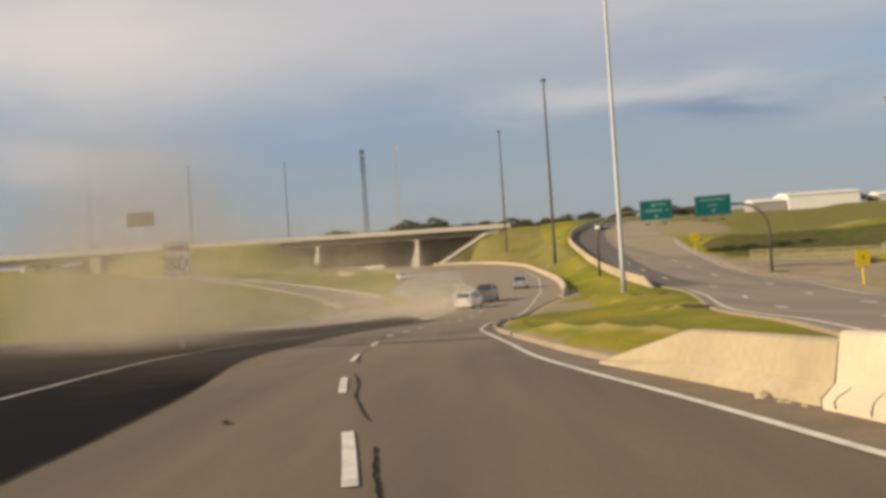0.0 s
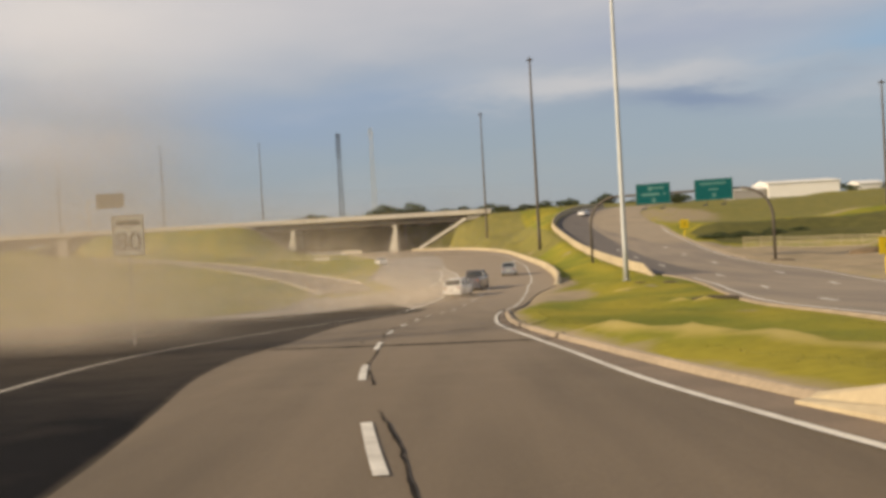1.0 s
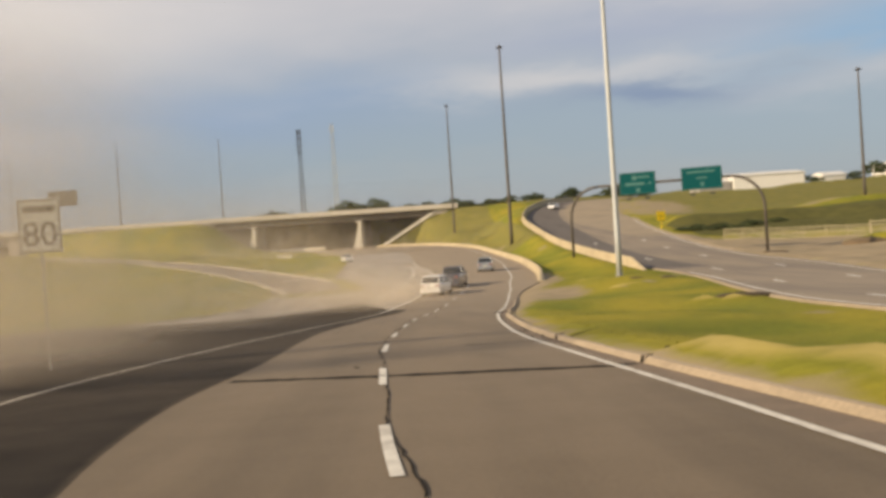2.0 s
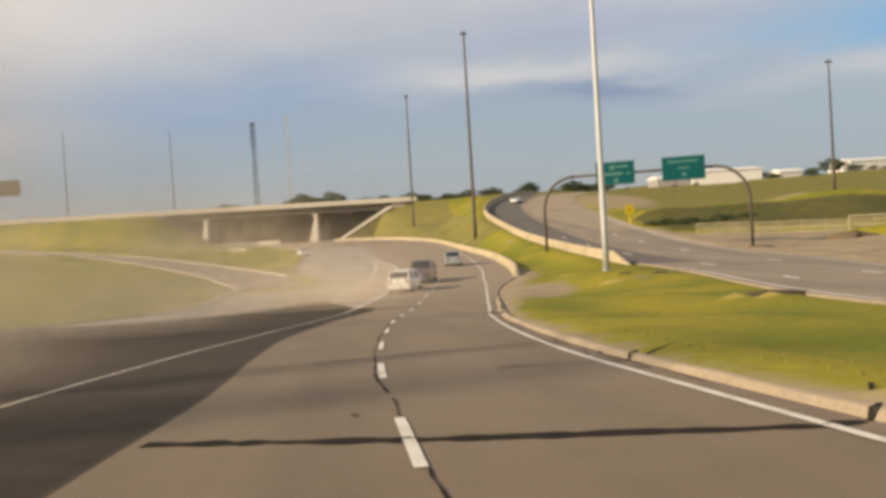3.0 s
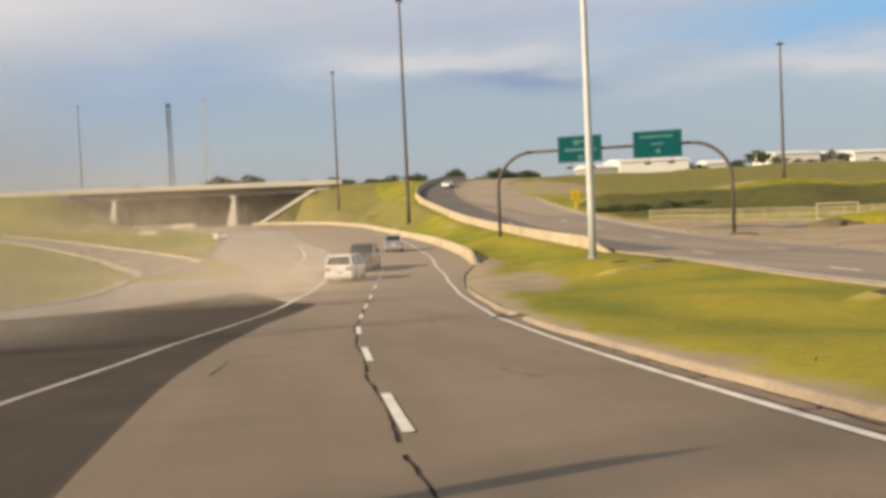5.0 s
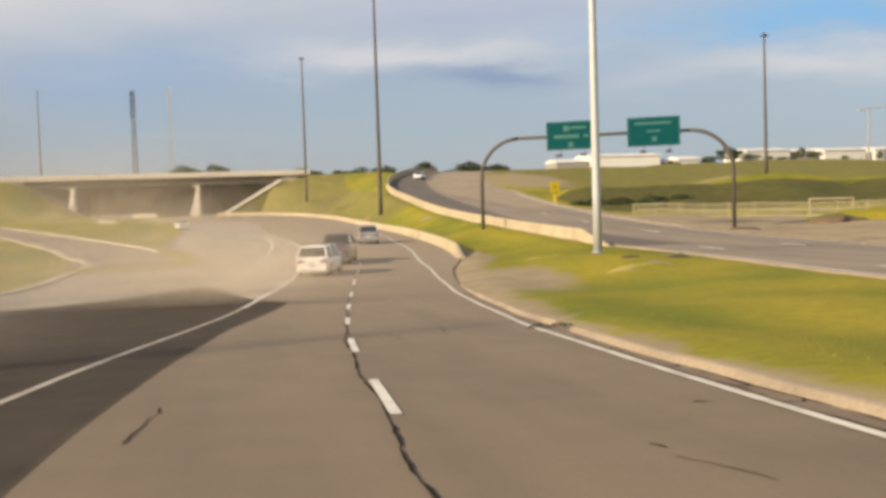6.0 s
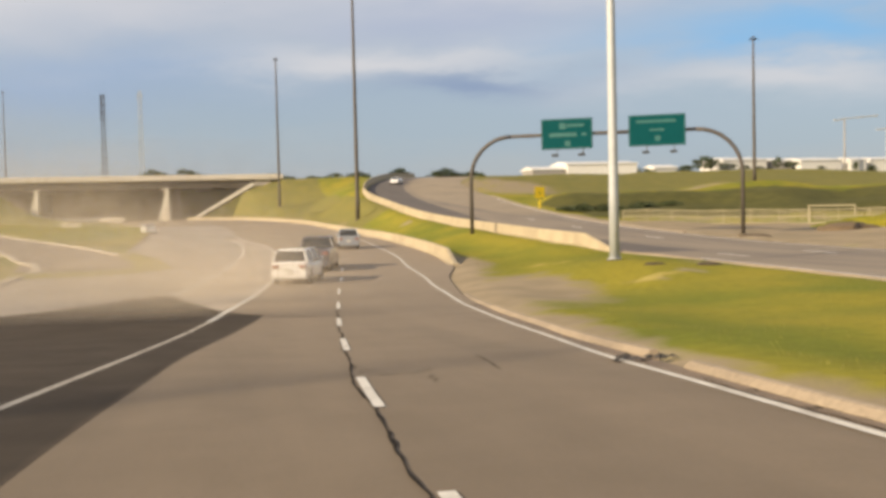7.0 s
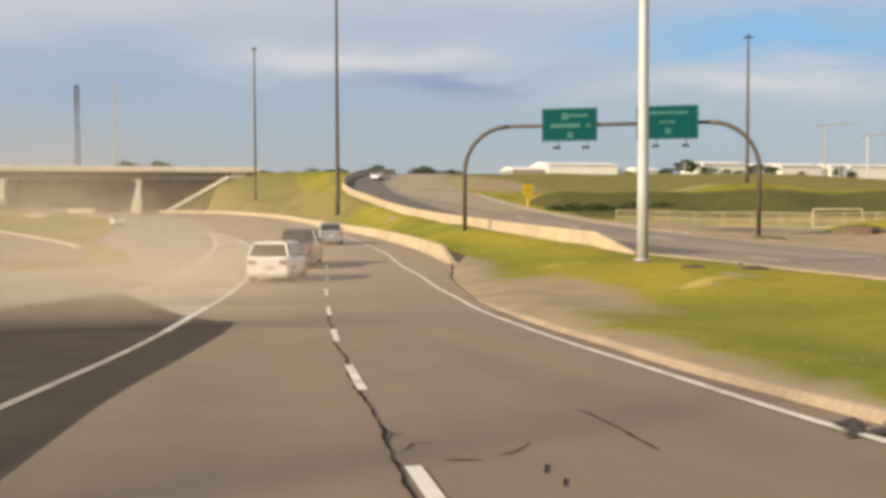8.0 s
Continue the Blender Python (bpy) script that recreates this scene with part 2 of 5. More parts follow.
WHITE_PAINT = car_paint("white_car_paint", (0.74, 0.73, 0.71))
SILVER_PAINT = car_paint("silver_car_paint", (0.26, 0.28, 0.31))
BLACK_PAINT = car_paint("dark_car_paint", (0.075, 0.078, 0.105))
TAIL = material("red_lens", (0.26, 0.11, 0.09), 0.35, spread=0.05, bump=0.0)
GLASS = material("tinted_window", (0.022, 0.026, 0.030), 0.08, spread=0.05, bump=0.0)
PLATE = material("plate_sheet", (0.55, 0.53, 0.48), 0.5, spread=0.05, bump=0.0)
PALE_BOARD = material("sign_back", (0.13, 0.125, 0.115), 0.6, 0.3, spread=0.1, coarse=0.4, fine=3, bump=0.03)
LENS = material("lamp_lens", (0.62, 0.62, 0.60), 0.3, spread=0.05, bump=0.0)


def ground_material():
    """Dry yellow-green grass, with bare soil and ranker, darker growth where the sheet's own masks say so."""
    m = material("dry_grass", (0.282, 0.236, 0.027), 0.95, spread=0.16, coarse=0.17, fine=3.2, bump=0.6, bump_scale=14, alt=(0.158, 0.170, 0.020), alt_at=0.5, stretch=(1.0, 0.5, 1.0))
    t = m.node_tree
    b = t.nodes["Principled BSDF"]
    grass = b.inputs["Base Color"].links[0].from_socket
    for mask, colour, alt in (("meadow_haze", (0.205, 0.176, 0.047, 1), (0.155, 0.148, 0.042, 1)), ("soil", (0.35, 0.275, 0.18, 1), (0.27, 0.215, 0.135, 1)), ("straw", (0.46, 0.36, 0.11, 1), (0.36, 0.29, 0.07, 1)), ("rank", (0.078, 0.076, 0.024, 1), (0.105, 0.098, 0.030, 1))):
        a = t.nodes.new("ShaderNodeAttribute"); a.attribute_name = mask
        n = t.nodes.new("ShaderNodeTexNoise"); n.inputs["Scale"].default_value = 0.45; n.inputs["Detail"].default_value = 6
        g = t.nodes.new("ShaderNodeNewGeometry")
        t.links.new(g.outputs["Position"], n.inputs["Vector"])
        c = t.nodes.new("ShaderNodeMixRGB"); c.inputs[1].default_value, c.inputs[2].default_value = colour, alt
        r = t.nodes.new("ShaderNodeMapRange"); r.inputs["From Min"].default_value, r.inputs["From Max"].default_value = 0.38, 0.62
        t.links.new(n.outputs["Fac"], r.inputs["Value"]); t.links.new(r.outputs[0], c.inputs["Fac"])
        # ragged edge: mask plus noise, sharpened
        e = t.nodes.new("ShaderNodeMath"); e.operation = "ADD"
        t.links.new(a.outputs["Fac"], e.inputs[0]); t.links.new(n.outputs["Fac"], e.inputs[1])
        f = t.nodes.new("ShaderNodeMapRange"); f.inputs["From Min"].default_value, f.inputs["From Max"].default_value = 0.85, 1.15
        t.links.new(e.outputs[0], f.inputs["Value"])
        k = t.nodes.new("ShaderNodeMixRGB")
        t.links.new(f.outputs[0], k.inputs["Fac"]); t.links.new(grass, k.inputs[1]); t.links.new(c.outputs[0], k.inputs[2])
        grass = k.outputs[0]
    t.links.new(grass, b.inputs["Base Color"])
    b.inputs["Specular IOR Level"].default_value = 0.12
    return m


GRASS = ground_material()


# ---- mesh helpers ----
def link_mesh(name, bm, mat, smooth=False):
    me = bpy.data.meshes.new(name)
    bm.normal_update()
    bm.to_mesh(me)
    bm.free()
    me.materials.append(mat)
    if smooth:
        for p in me.polygons:
            p.use_smooth = True
    return new(name, me)


def part(name, bm, mat, parent, label="", smooth=False):
    """One mesh object, a part of a thing or of a part."""
    ob = link_mesh(name, bm, mat, smooth)
    ob.parent = parent
    return tagged(ob, label)


def thing(name, at, label, category, group="", turn=0.0):
    """The Empty at a thing's base, that carries its parts."""
    ob = new(name)
    ob.empty_display_size = 0.2
    ob.matrix_basis = pose(*at, 0, 0, turn)
    return tagged(ob, label, category, group)


def box(bm, sx, sy, sz, at=(0, 0, 0), bevel=0.0, turn=0.0):
    m = Matrix.Translation(at) @ Matrix.Rotation(radians(turn), 4, "Z") @ Matrix.Diagonal((sx, sy, sz, 1))
    vs = bmesh.ops.create_cube(bm, size=1.0, matrix=m)["verts"]
    if bevel:
        es = list({e for v in vs for e in v.link_edges})
        bmesh.ops.bevel(bm, geom=es, offset=bevel, segments=2, affect="EDGES", profile=0.6)
    return bm


def tube(bm, points, radii, sides=12, cap=True):
    """A round bar along points, with a radius at each."""
    pts = [Vector(p) for p in points]
    rings = []
    for i, p in enumerate(pts):
        d = (pts[min(i + 1, len(pts) - 1)] - pts[max(i - 1, 0)]).normalized()
        side = d.cross(Vector((0.31, 0.95, 0.05)))
        if side.length < 1e-3:
            side = d.cross(Vector((1, 0, 0)))
        side.normalize()
        up = side.cross(d)
        r = radii[i] if isinstance(radii, (list, tuple)) else radii
        rings.append([bm.verts.new(p + (side * math.cos(a) + up * math.sin(a)) * r) for a in (2 * math.pi * k / sides for k in range(sides))])
    for a, b in zip(rings, rings[1:]):
        for k in range(sides):
            bm.faces.new((a[k], a[(k + 1) % sides], b[(k + 1) % sides], b[k]))
    if cap:
        bm.faces.new(rings[0][::-1])
        bm.faces.new(rings[-1])
    return bm


def loft(bm, rings, cap=True):
    """Skins closed rings of points, one after another."""
    vs = [[bm.verts.new(p) for p in ring] for ring in rings]
    n = len(vs[0])
    for a, b in zip(vs, vs[1:]):
        for k in range(n):
            bm.faces.new((a[k], a[(k + 1) % n], b[(k + 1) % n], b[k]))
    if cap:
        bm.faces.new(vs[0][::-1])
        bm.faces.new(vs[-1])
    bmesh.ops.recalc_face_normals(bm, faces=bm.faces[:])
    return bm


def slab(bm, corners, z0, z1):
    """An upright prism over a plan outline."""
    loft(bm, [[(x, y, z0) for x, y in corners], [(x, y, z1) for x, y in corners]])
    return bm


# ---- the lie of the land ----
def course(*knots):
    """A smooth value along y through a few knots (y, value)."""
    ys = np.array([k[0] for k in knots], float)
    vs = np.array([k[1] for k in knots], float)
    d = np.gradient(vs, ys)

    def value(y):
        y = np.clip(np.asarray(y, float), ys[0], ys[-1])
        i = np.clip(np.searchsorted(ys, y) - 1, 0, len(ys) - 2)
        h = ys[i + 1] - ys[i]
        s = (y - ys[i]) / h
        return ((1 + 2 * s) * (1 - s) ** 2 * vs[i] + s * (1 - s) ** 2 * h * d[i] + s * s * (3 - 2 * s) * vs[i + 1] + s * s * (s - 1) * h * d[i + 1])
    return value


road_z = course((-60, 2.2), (-10, 0.55), (0, 0.15), (10.4, -0.26), (16.9, -0.56), (22.8, -0.83), (28.8, -1.13), (34.6, -1.47), (40.5, -1.8), (46.3, -2.13), (52.3, -2.48), (58.2, -2.79), (64.1, -3), (70, -3.09), (76, -3.11), (84, -3.08), (95, -3), (110, -2.92), (150, -2.9), (185, -2.66), (215, -2.32), (240, -2), (330, -1.6))
right_line = course((-60, 10.5), (-8, 5.95), (3.6, 4.35), (7, 3.88), (9.9, 3.44), (13.3, 3.03), (18.5, 2.73), (23.8, 2.42), (29, 2.2), (35.4, 2.36), (40.6, 2.62), (45.3, 2.98), (48.3, 3.22), (51.2, 3.6), (55.4, 4.1), (58.3, 4.45), (63.2, 4.97), (66.5, 5.38), (71, 5.85), (75.5, 6.42), (82, 7.0), (90, 7.95), (104, 8.9), (120, 9.9), (150, 10.6), (185, 10.2), (210, 7.2), (240, 1.5), (270, -8), (330, -34))
left_line = course((-60, -1.5), (-8, -3.2), (5, -4.0), (13.9, -4.82), (17, -5.15), (20.6, -5.42), (24, -5.4), (28, -5.1), (32.3, -4.82), (36, -4.55), (41.7, -3.86), (44.2, -3.62), (48.9, -3.05), (52, -2.65), (55.5, -2.2), (60.4, -1.6), (63.3, -1.25), (69.4, -0.32), (77.3, 0.72), (85.5, 1.47), (92, 1.8), (108, 1.9), (129, 0.6), (160, 0.2), (185, -0.6), (210, -3.5), (240, -9), (270, -18), (330, -43))
lane_line = course((-60, 6.0), (-8, 2.75), (-1.3, 1.85), (4.8, 1.1), (10.5, 0.32), (16.9, -0.28), (22.8, -0.49), (28.8, -0.61), (34.6, -0.53), (40.5, -0.3), (46.3, 0.0), (52.3, 0.5), (58.2, 1.09), (64.1, 1.75), (70, 2.45), (80, 3.75), (90, 4.8), (104, 5.4), (129, 5.2), (160, 5.3), (185, 4.7), (210, 1.8), (240, -3.8), (270, -13), (330, -38))
gore_line = course((70.8, -2.93), (77.5, -1.95), (86, -0.97), (99, 0.0), (117, 0.2), (137, -0.8))
pave_left = course((-60, -16), (30, -16.5), (50, -15.5), (58.7, -14.6), (65.6, -12.9), (69.5, -10.8), (73.8, -9.9), (79, -9.7), (86, -9.55), (91, -9.0), (94.5, -7.3), (98, -6.5), (105, -6.9), (139, -8.3), (185, -11), (215, -16), (240, -23), (270, -33), (330, -58))
pave_right = course((-60, 12), (-8, 7.4), (1.7, 5.5), (8.3, 4.42), (10.3, 4.06), (13, 3.68), (18, 3.22), (24, 2.76), (29.4, 2.55), (33.4, 2.63), (36.6, 2.74), (40, 2.91), (43, 3.06), (46.3, 3.38), (49.2, 3.68), (51.3, 3.88), (54.7, 4.37), (59.9, 4.97), (66, 5.75), (71, 6.55), (75, 7.3), (80, 8.6), (85, 9.75), (95, 10.4), (117, 11.5), (150, 12.2), (187, 12.0), (215, 8.6), (240, 3.2), (270, -6), (330, -32))
side_z = course((-60, 0.0), (0, -0.3), (22, -1.0), (42, -2.0), (60, -2.6), (80, -2.8), (100, -2.5), (134, -1.7), (160, -0.4), (191, 1.5), (213, 3.7), (236, 5.5), (256, 6.0), (330, 6.8))
side_left = course((-60, 3.0), (0, 7.2), (16, 9.2), (27, 10.8), (45, 13.2), (56, 15.2), (70, 17.4), (80, 17.9), (88, 17.2), (100, 17.3), (125, 18.3), (158, 19.6), (191, 21.2), (202, 22.6), (213, 24.9), (225, 28.6), (236, 33.0), (246, 42.0), (258, 62.0))
side_right = course((-60, 14), (0, 17), (30, 20), (50, 23.2), (65, 26.2), (78, 28.4), (93, 28.6), (105, 29.5), (120, 31.5), (140, 34), (160, 36), (187, 39.2), (200, 39.6), (213, 41.0), (225, 44.5), (236, 50.0), (246, 60.0), (258, 80.0))
bar_x = course((60, 16.2), (80, 16.4), (100, 16.7), (125, 17.8), (158, 19.1), (191, 20.7), (202, 22.1), (213, 24.3))   # the barrier beside the side road
LEFT_TILT = 0.055                                     # the outer left lanes are banked


def main_z(x, y):
    return road_z(y) + LEFT_TILT * 0.5 * (np.sqrt((np.asarray(x, float) + 9.0) ** 2 + 9.0) - np.asarray(x, float) - 9.0 - 0.75) * np.clip((75 - np.asarray(y, float)) / 20, 0, 1)


def polyline(points, step=2.0):
    """Evenly spaced points on a smooth curve through a few knots."""
    p = np.array(points, float)
    p = np.vstack([2 * p[0] - p[1], p, 2 * p[-1] - p[-2]])
    out = []
    for i in range(1, len(p) - 2):
        n = max(2, int(np.linalg.norm(p[i + 1] - p[i]) / step))
        for s in np.arange(n) / n:
            out.append(0.5 * (2 * p[i] + (p[i + 1] - p[i - 1]) * s + (2 * p[i - 1] - 5 * p[i] + 4 * p[i + 1] - p[i + 2]) * s * s + (3 * p[i] - p[i - 1] - 3 * p[i + 1] + p[i + 2]) * s ** 3))
    out.append(p[-2])
    return np.array(out)


RAMP = polyline([(-8.2, 88, -3.0), (-9.6, 98, -2.95), (-13.6, 113, -2.85), (-24.5, 148, -2.7), (-35, 176, -2.3), (-50, 204, -1.5), (-74, 232, 0.0), (-107, 262, 2.0)])
RAMP_HALF = 2.7

# places whose height shapes the slopes between the roads
SPOTS = [(15, 158, -1.6), (10, 230, 0.6), (17, 120, -2.1), (13, 205, -0.6), (70.7, 164, 2.3), (70, 156, 1.0), (39, 134, -2.6), (45, 128, -2.75), (36.5, 127, -2.3), (52, 120, -2.8), (62, 112, -2.8), (41, 145, -1.3), (55, 140, -2.2), (55, 148, -0.9), (75, 141, -2.2), (75, 149, -0.8), (42, 160, 1.0), (55, 161, 1.1), (85, 164, 1.3), (60, 120, -2.6), (40, 97, -2.6), (95, 100, -2.2), (96, 172, 1.3),
         (120, 300, 7.7), (200, 400, 11.2), (150, 470, 12.2), (60, 420, 11), (0, 420, 9.5), (-100, 420, 8), (-220, 300, 6), (-60, 100, -0.6), (-40, 60, -0.6), (-60, 0, 0.0), (60, 30, -1.6), (120, 60, -1.5), (320, 460, 12.2),
         (-75, 150, 0.0), (-50, 205, 0.5), (-80, 205, 1.5)]
DECK_Y, DECK_TOP = 250.0, 6.4
sources = list(SPOTS)
for yy in range(-60, 331, 6):
    if yy < 269:
        sources += [(float(pave_left(yy)), yy, float(main_z(pave_left(yy), yy))), (float(pave_right(yy)), yy, float(road_z(yy)))]
    sources += [(float(side_left(yy)), yy, float(side_z(yy))), (float(side_right(yy)), yy, float(side_z(yy)))]
sources += [tuple(p) for p in RAMP[::3]]
sources += [(x, DECK_Y + dy, DECK_TOP - 0.3) for x in range(-94, -48, 6) for dy in (1, 9, 20)]
sources += [(x, DECK_Y + dy, DECK_TOP - 0.2) for x in range(-44, 30, 6) for dy in (24, 34)]
sources += [(x, DECK_Y + dy, DECK_TOP - 0.1) for x in range(9, 27, 4) for dy in (0, 8)]
sources += [(-7.2 + 13.4 * k + dx, DECK_Y - dy, -2.6 + 7.9 * k) for k in np.arange(0, 1.01, 0.08) for dx in (-0.4, 0.6) for dy in (0.6, 1.8)]
SRC = np.array(sources)


def natural_z(x, y):
    """Ground height by nearness to the roads and banks round about."""
    x, y = np.asarray(x, float), np.asarray(y, float)
    shape = x.shape
    x, y = x.ravel(), y.ravel()
    out = np.empty_like(x)
    for i in range(0, len(x), 20000):
        d2 = (x[i:i + 20000, None] - SRC[:, 0]) ** 2 + (y[i:i + 20000, None] - SRC[:, 1]) ** 2
        w = 1.0 / (d2 + 6.0) ** 2
        out[i:i + 20000] = (w * SRC[:, 2]).sum(1) / w.sum(1)
    return out.reshape(shape)


def ramp_reach(x, y):
    x, y = np.asarray(x, float), np.asarray(y, float)
    best = np.full(x.shape, 1e9)
    high = np.zeros(x.shape)
    for p in RAMP:
        d = np.hypot(x - p[0], y - p[1])
        near = d < best
        best, high = np.where(near, d, best), np.where(near, p[2], high)
    return best - RAMP_HALF, high


def ground_z(x, y):
    """Height of the grass sheet: a kerb's height above the pavements, tucked under them where they lie."""
    x, y = np.asarray(x, float), np.asarray(y, float)
    z = natural_z(x, y)
    inside = (y > -60) & (y < 330)
    under = (y > -60) & (y < 270)
    for s, rz in ((np.where(under, np.maximum(pave_left(y) - x, x - pave_right(y)), 99.0), main_z(x, y)),
                  (np.where(y < 258, np.maximum(side_left(y) - x, x - side_right(y)), 99.0), side_z(y)),
                  ramp_reach(x, y)):
        lift = np.clip(-0.07 + 0.20 * s, -0.14, 0.10)
        near = np.clip(1 - (s - 0.6) / 2.5, 0, 1)
        near = near * near * (3 - 2 * near)
        z = np.where(inside & (s < 3.1), z * (1 - near) + (rz + lift) * near, z)
    # grass banked up against the back of the side road's barrier, and a low swell round the pale light pole
    back = bar_x(y) - x
    z = z + 0.40 * np.clip((back - 0.1) / 0.8, 0, 1) * np.clip((4.6 - back) / 3.2, 0, 1) * np.clip((y - 79) / 4, 0, 1) * np.clip((205 - y) / 15, 0, 1) * np.clip((x - pave_right(y) - 0.8) / 1.5, 0, 1)
    z = z + 0.38 * np.exp(-((x - 13.0) / 2.6) ** 2 - ((y - 73.0) / 6.0) ** 2) * np.clip((side_left(y) - 0.4 - x) / 1.5, 0, 1)
    return z


# low ridges of dry straw in the median
STRAW = (((3.75, 22.8), (4.4, 20.5), 0.8), ((4.4, 20.5), (5.1, 18.6), 0.8), ((5.1, 18.6), (6.4, 15.6), 0.8), ((10.4, 45.2), (11.4, 44.2), 0.45), ((11.2, 65.2), (12.6, 66.2), 0.5), ((10.6, 76.0), (11.8, 74.6), 0.5))


def build_ground():
    def axis(lo, hi, fine_lo, fine_hi, fine, mid_lo, mid_hi, mid):
        a = list(np.arange(fine_lo, fine_hi, fine))
        a += list(np.arange(fine_hi, mid_hi, mid)) + list(np.arange(fine_lo - mid, mid_lo, -mid))
        for sign, start, end in ((1, mid_hi, hi), (-1, mid_lo, lo)):
            v, st = start, mid * 1.6
            while sign * (end - v) > 0:
                a.append(v)
                v += sign * st
                st *= 1.35
            a.append(end)
        return np.array(sorted(set(np.round(a, 3))))
    xs = axis(-2600, 2600, -20, 40, 0.8, -110, 130, 2.4)
    ys = axis(-1500, 3600, -6, 100, 0.8, -30, 300, 2.0)
    gx, gy = np.meshgrid(xs, ys)
    gz = ground_z(gx, gy)
    wob = np.array([[noise.noise((x * 0.13, y * 0.13, 3.0)) for x in xs] for y in ys])
    away = np.minimum.reduce([np.maximum(pave_left(gy) - gx, gx - pave_right(gy)), np.maximum(side_left(gy) - gx, gx - side_right(gy)), ramp_reach(gx, gy)[0]])
    gz = gz + wob * 0.30 * np.clip((away - 0.8) / 4, 0, 1)
    me = bpy.data.meshes.new("ground")
    nx, ny = len(xs), len(ys)
    verts = np.stack([gx, gy, gz], -1).reshape(-1, 3)
    idx = np.arange(nx * ny).reshape(ny, nx)
    faces = np.stack([idx[:-1, :-1], idx[:-1, 1:], idx[1:, 1:], idx[1:, :-1]], -1).reshape(-1, 4)
    me.from_pydata(verts.tolist(), [], faces.tolist())
    for p in me.polygons:
        p.use_smooth = True
    # bare soil: the worn verge where the kerb ends, and the yard beside the far road
    soil = np.zeros_like(gx)
    soil = np.maximum(soil, np.clip(1.15 - np.hypot((gx - 7.6 - 0.16 * (gy - 66)) / 3.2, (gy - 66.5) / 9.5), 0, 0.85))
    off = gx - side_right(gy)
    fence_x = 41.0 + (134.2 - gy) * 0.85
    soil = np.maximum(soil, np.clip(np.minimum(off + 1.5, np.minimum(fence_x, 66.0) - gx) / 2.5, 0, 0.8) * ((gy > 72) & (gy < 146)))
    soil = np.maximum(soil, np.clip(np.minimum(off + 1.5, 5.0 - off) / 2.5, 0, 0.7) * (gy <= 72) * (gy > 30))
    # pale ground added under the deck to bounce light into the underpass
    soil = np.maximum(soil, 0.8 * ((gy > 247) & (gy < 274) & (gx > -50) & (gx < -9)))
    # a pale track above the dark bank, and scuffed spots in the median
    soil = np.maximum(soil, np.clip(1.0 - np.abs(gy - 165.5) / 3.2, 0, 0.62) * (gx > 40) * (gx < 190))
    for sx, sy, rx, ry in ((11.3, 46.4, 0.5, 1.6), (13.7, 67.0, 0.6, 1.6), (11.5, 65.4, 0.9, 0.9), (8.9, 66.0, 0.9, 0.8), (4.3, 18.8, 0.4, 1.2), (9.8, 33.0, 0.5, 1.6), (10.7, 50.5, 0.35, 0.6), (3.6, 23.0, 0.35, 0.8), (15.6, 70.6, 0.8, 2.0), (15.7, 130.0, 1.0, 3.0), (14.4, 171.0, 1.2, 5.0), (12.6, 139.0, 0.7, 3.0)):
        soil = np.maximum(soil, np.clip(1.1 - np.hypot((gx - sx) / rx, (gy - sy) / ry), 0, 0.7))
    verge = np.interp(gy, (20, 40, 50, 58, 68, 80, 90), (0.9, 1.0, 1.3, 1.6, 2.4, 3.0, 1.5))
    soil = np.maximum(soil, np.clip(1.05 - (gx - pave_right(gy)) / verge, 0, 0.80) * (gx > 0) * (gy < 92) * (gx < side_left(gy) - 1))
    rank = np.clip(np.minimum((gy - 136.5) / 3, (161 - 0.02 * (gx - 36) - gy) / 4), 0, 0.8) * np.clip((gx - 36.5) / 1.5, 0, 1) * (gx < 190)
    meadow_haze = np.clip((gy - 166) / 5, 0, 0.8) * np.clip((gx - 44) / 4, 0, 1)
    # bank below the overpass dulled as well, distance haze painted into its colour
    meadow_haze = np.maximum(meadow_haze, 1.0 * ((gx > -8) & (gx < 19) & (gy > 150) & (gy < 252)))
    soil = np.maximum(soil, 0.42 * ((gx > fence_x - 1) & (gx < fence_x + 40) & (gy > 92) & (gy < 139) & (gx > 38)))
    soil = np.maximum(soil, np.clip(1.2 - np.hypot((gx - 46) / 10, (gy - 205) / 24), 0, 0.62) * (gx > side_right(gy) - 1))
    straw = np.zeros_like(gx)
    for (ax, ay), (bx, by), wide in STRAW:
        f = np.clip(((gx - ax) * (bx - ax) + (gy - ay) * (by - ay)) / ((bx - ax) ** 2 + (by - ay) ** 2), 0, 1)
        straw = np.maximum(straw, np.clip(1.0 - np.hypot(gx - ax - f * (bx - ax), gy - ay - f * (by - ay)) / wide, 0, 0.8) * 1.3)
    me.vertices.foreach_set("co", np.stack([gx, gy, gz + 0.20 * straw], -1).ravel())
    for name, values in (("soil", soil), ("rank", rank), ("straw", straw), ("meadow_haze", meadow_haze)):
        at = me.attributes.new(name, "FLOAT", "POINT")
        at.data.foreach_set("value", values.ravel().astype(np.float32))
    me.materials.append(GRASS)
    return tagged(new("ground", me), "dry yellow-green roadside grass on gentle slopes", "ground", kind="structure")


ground = build_ground()


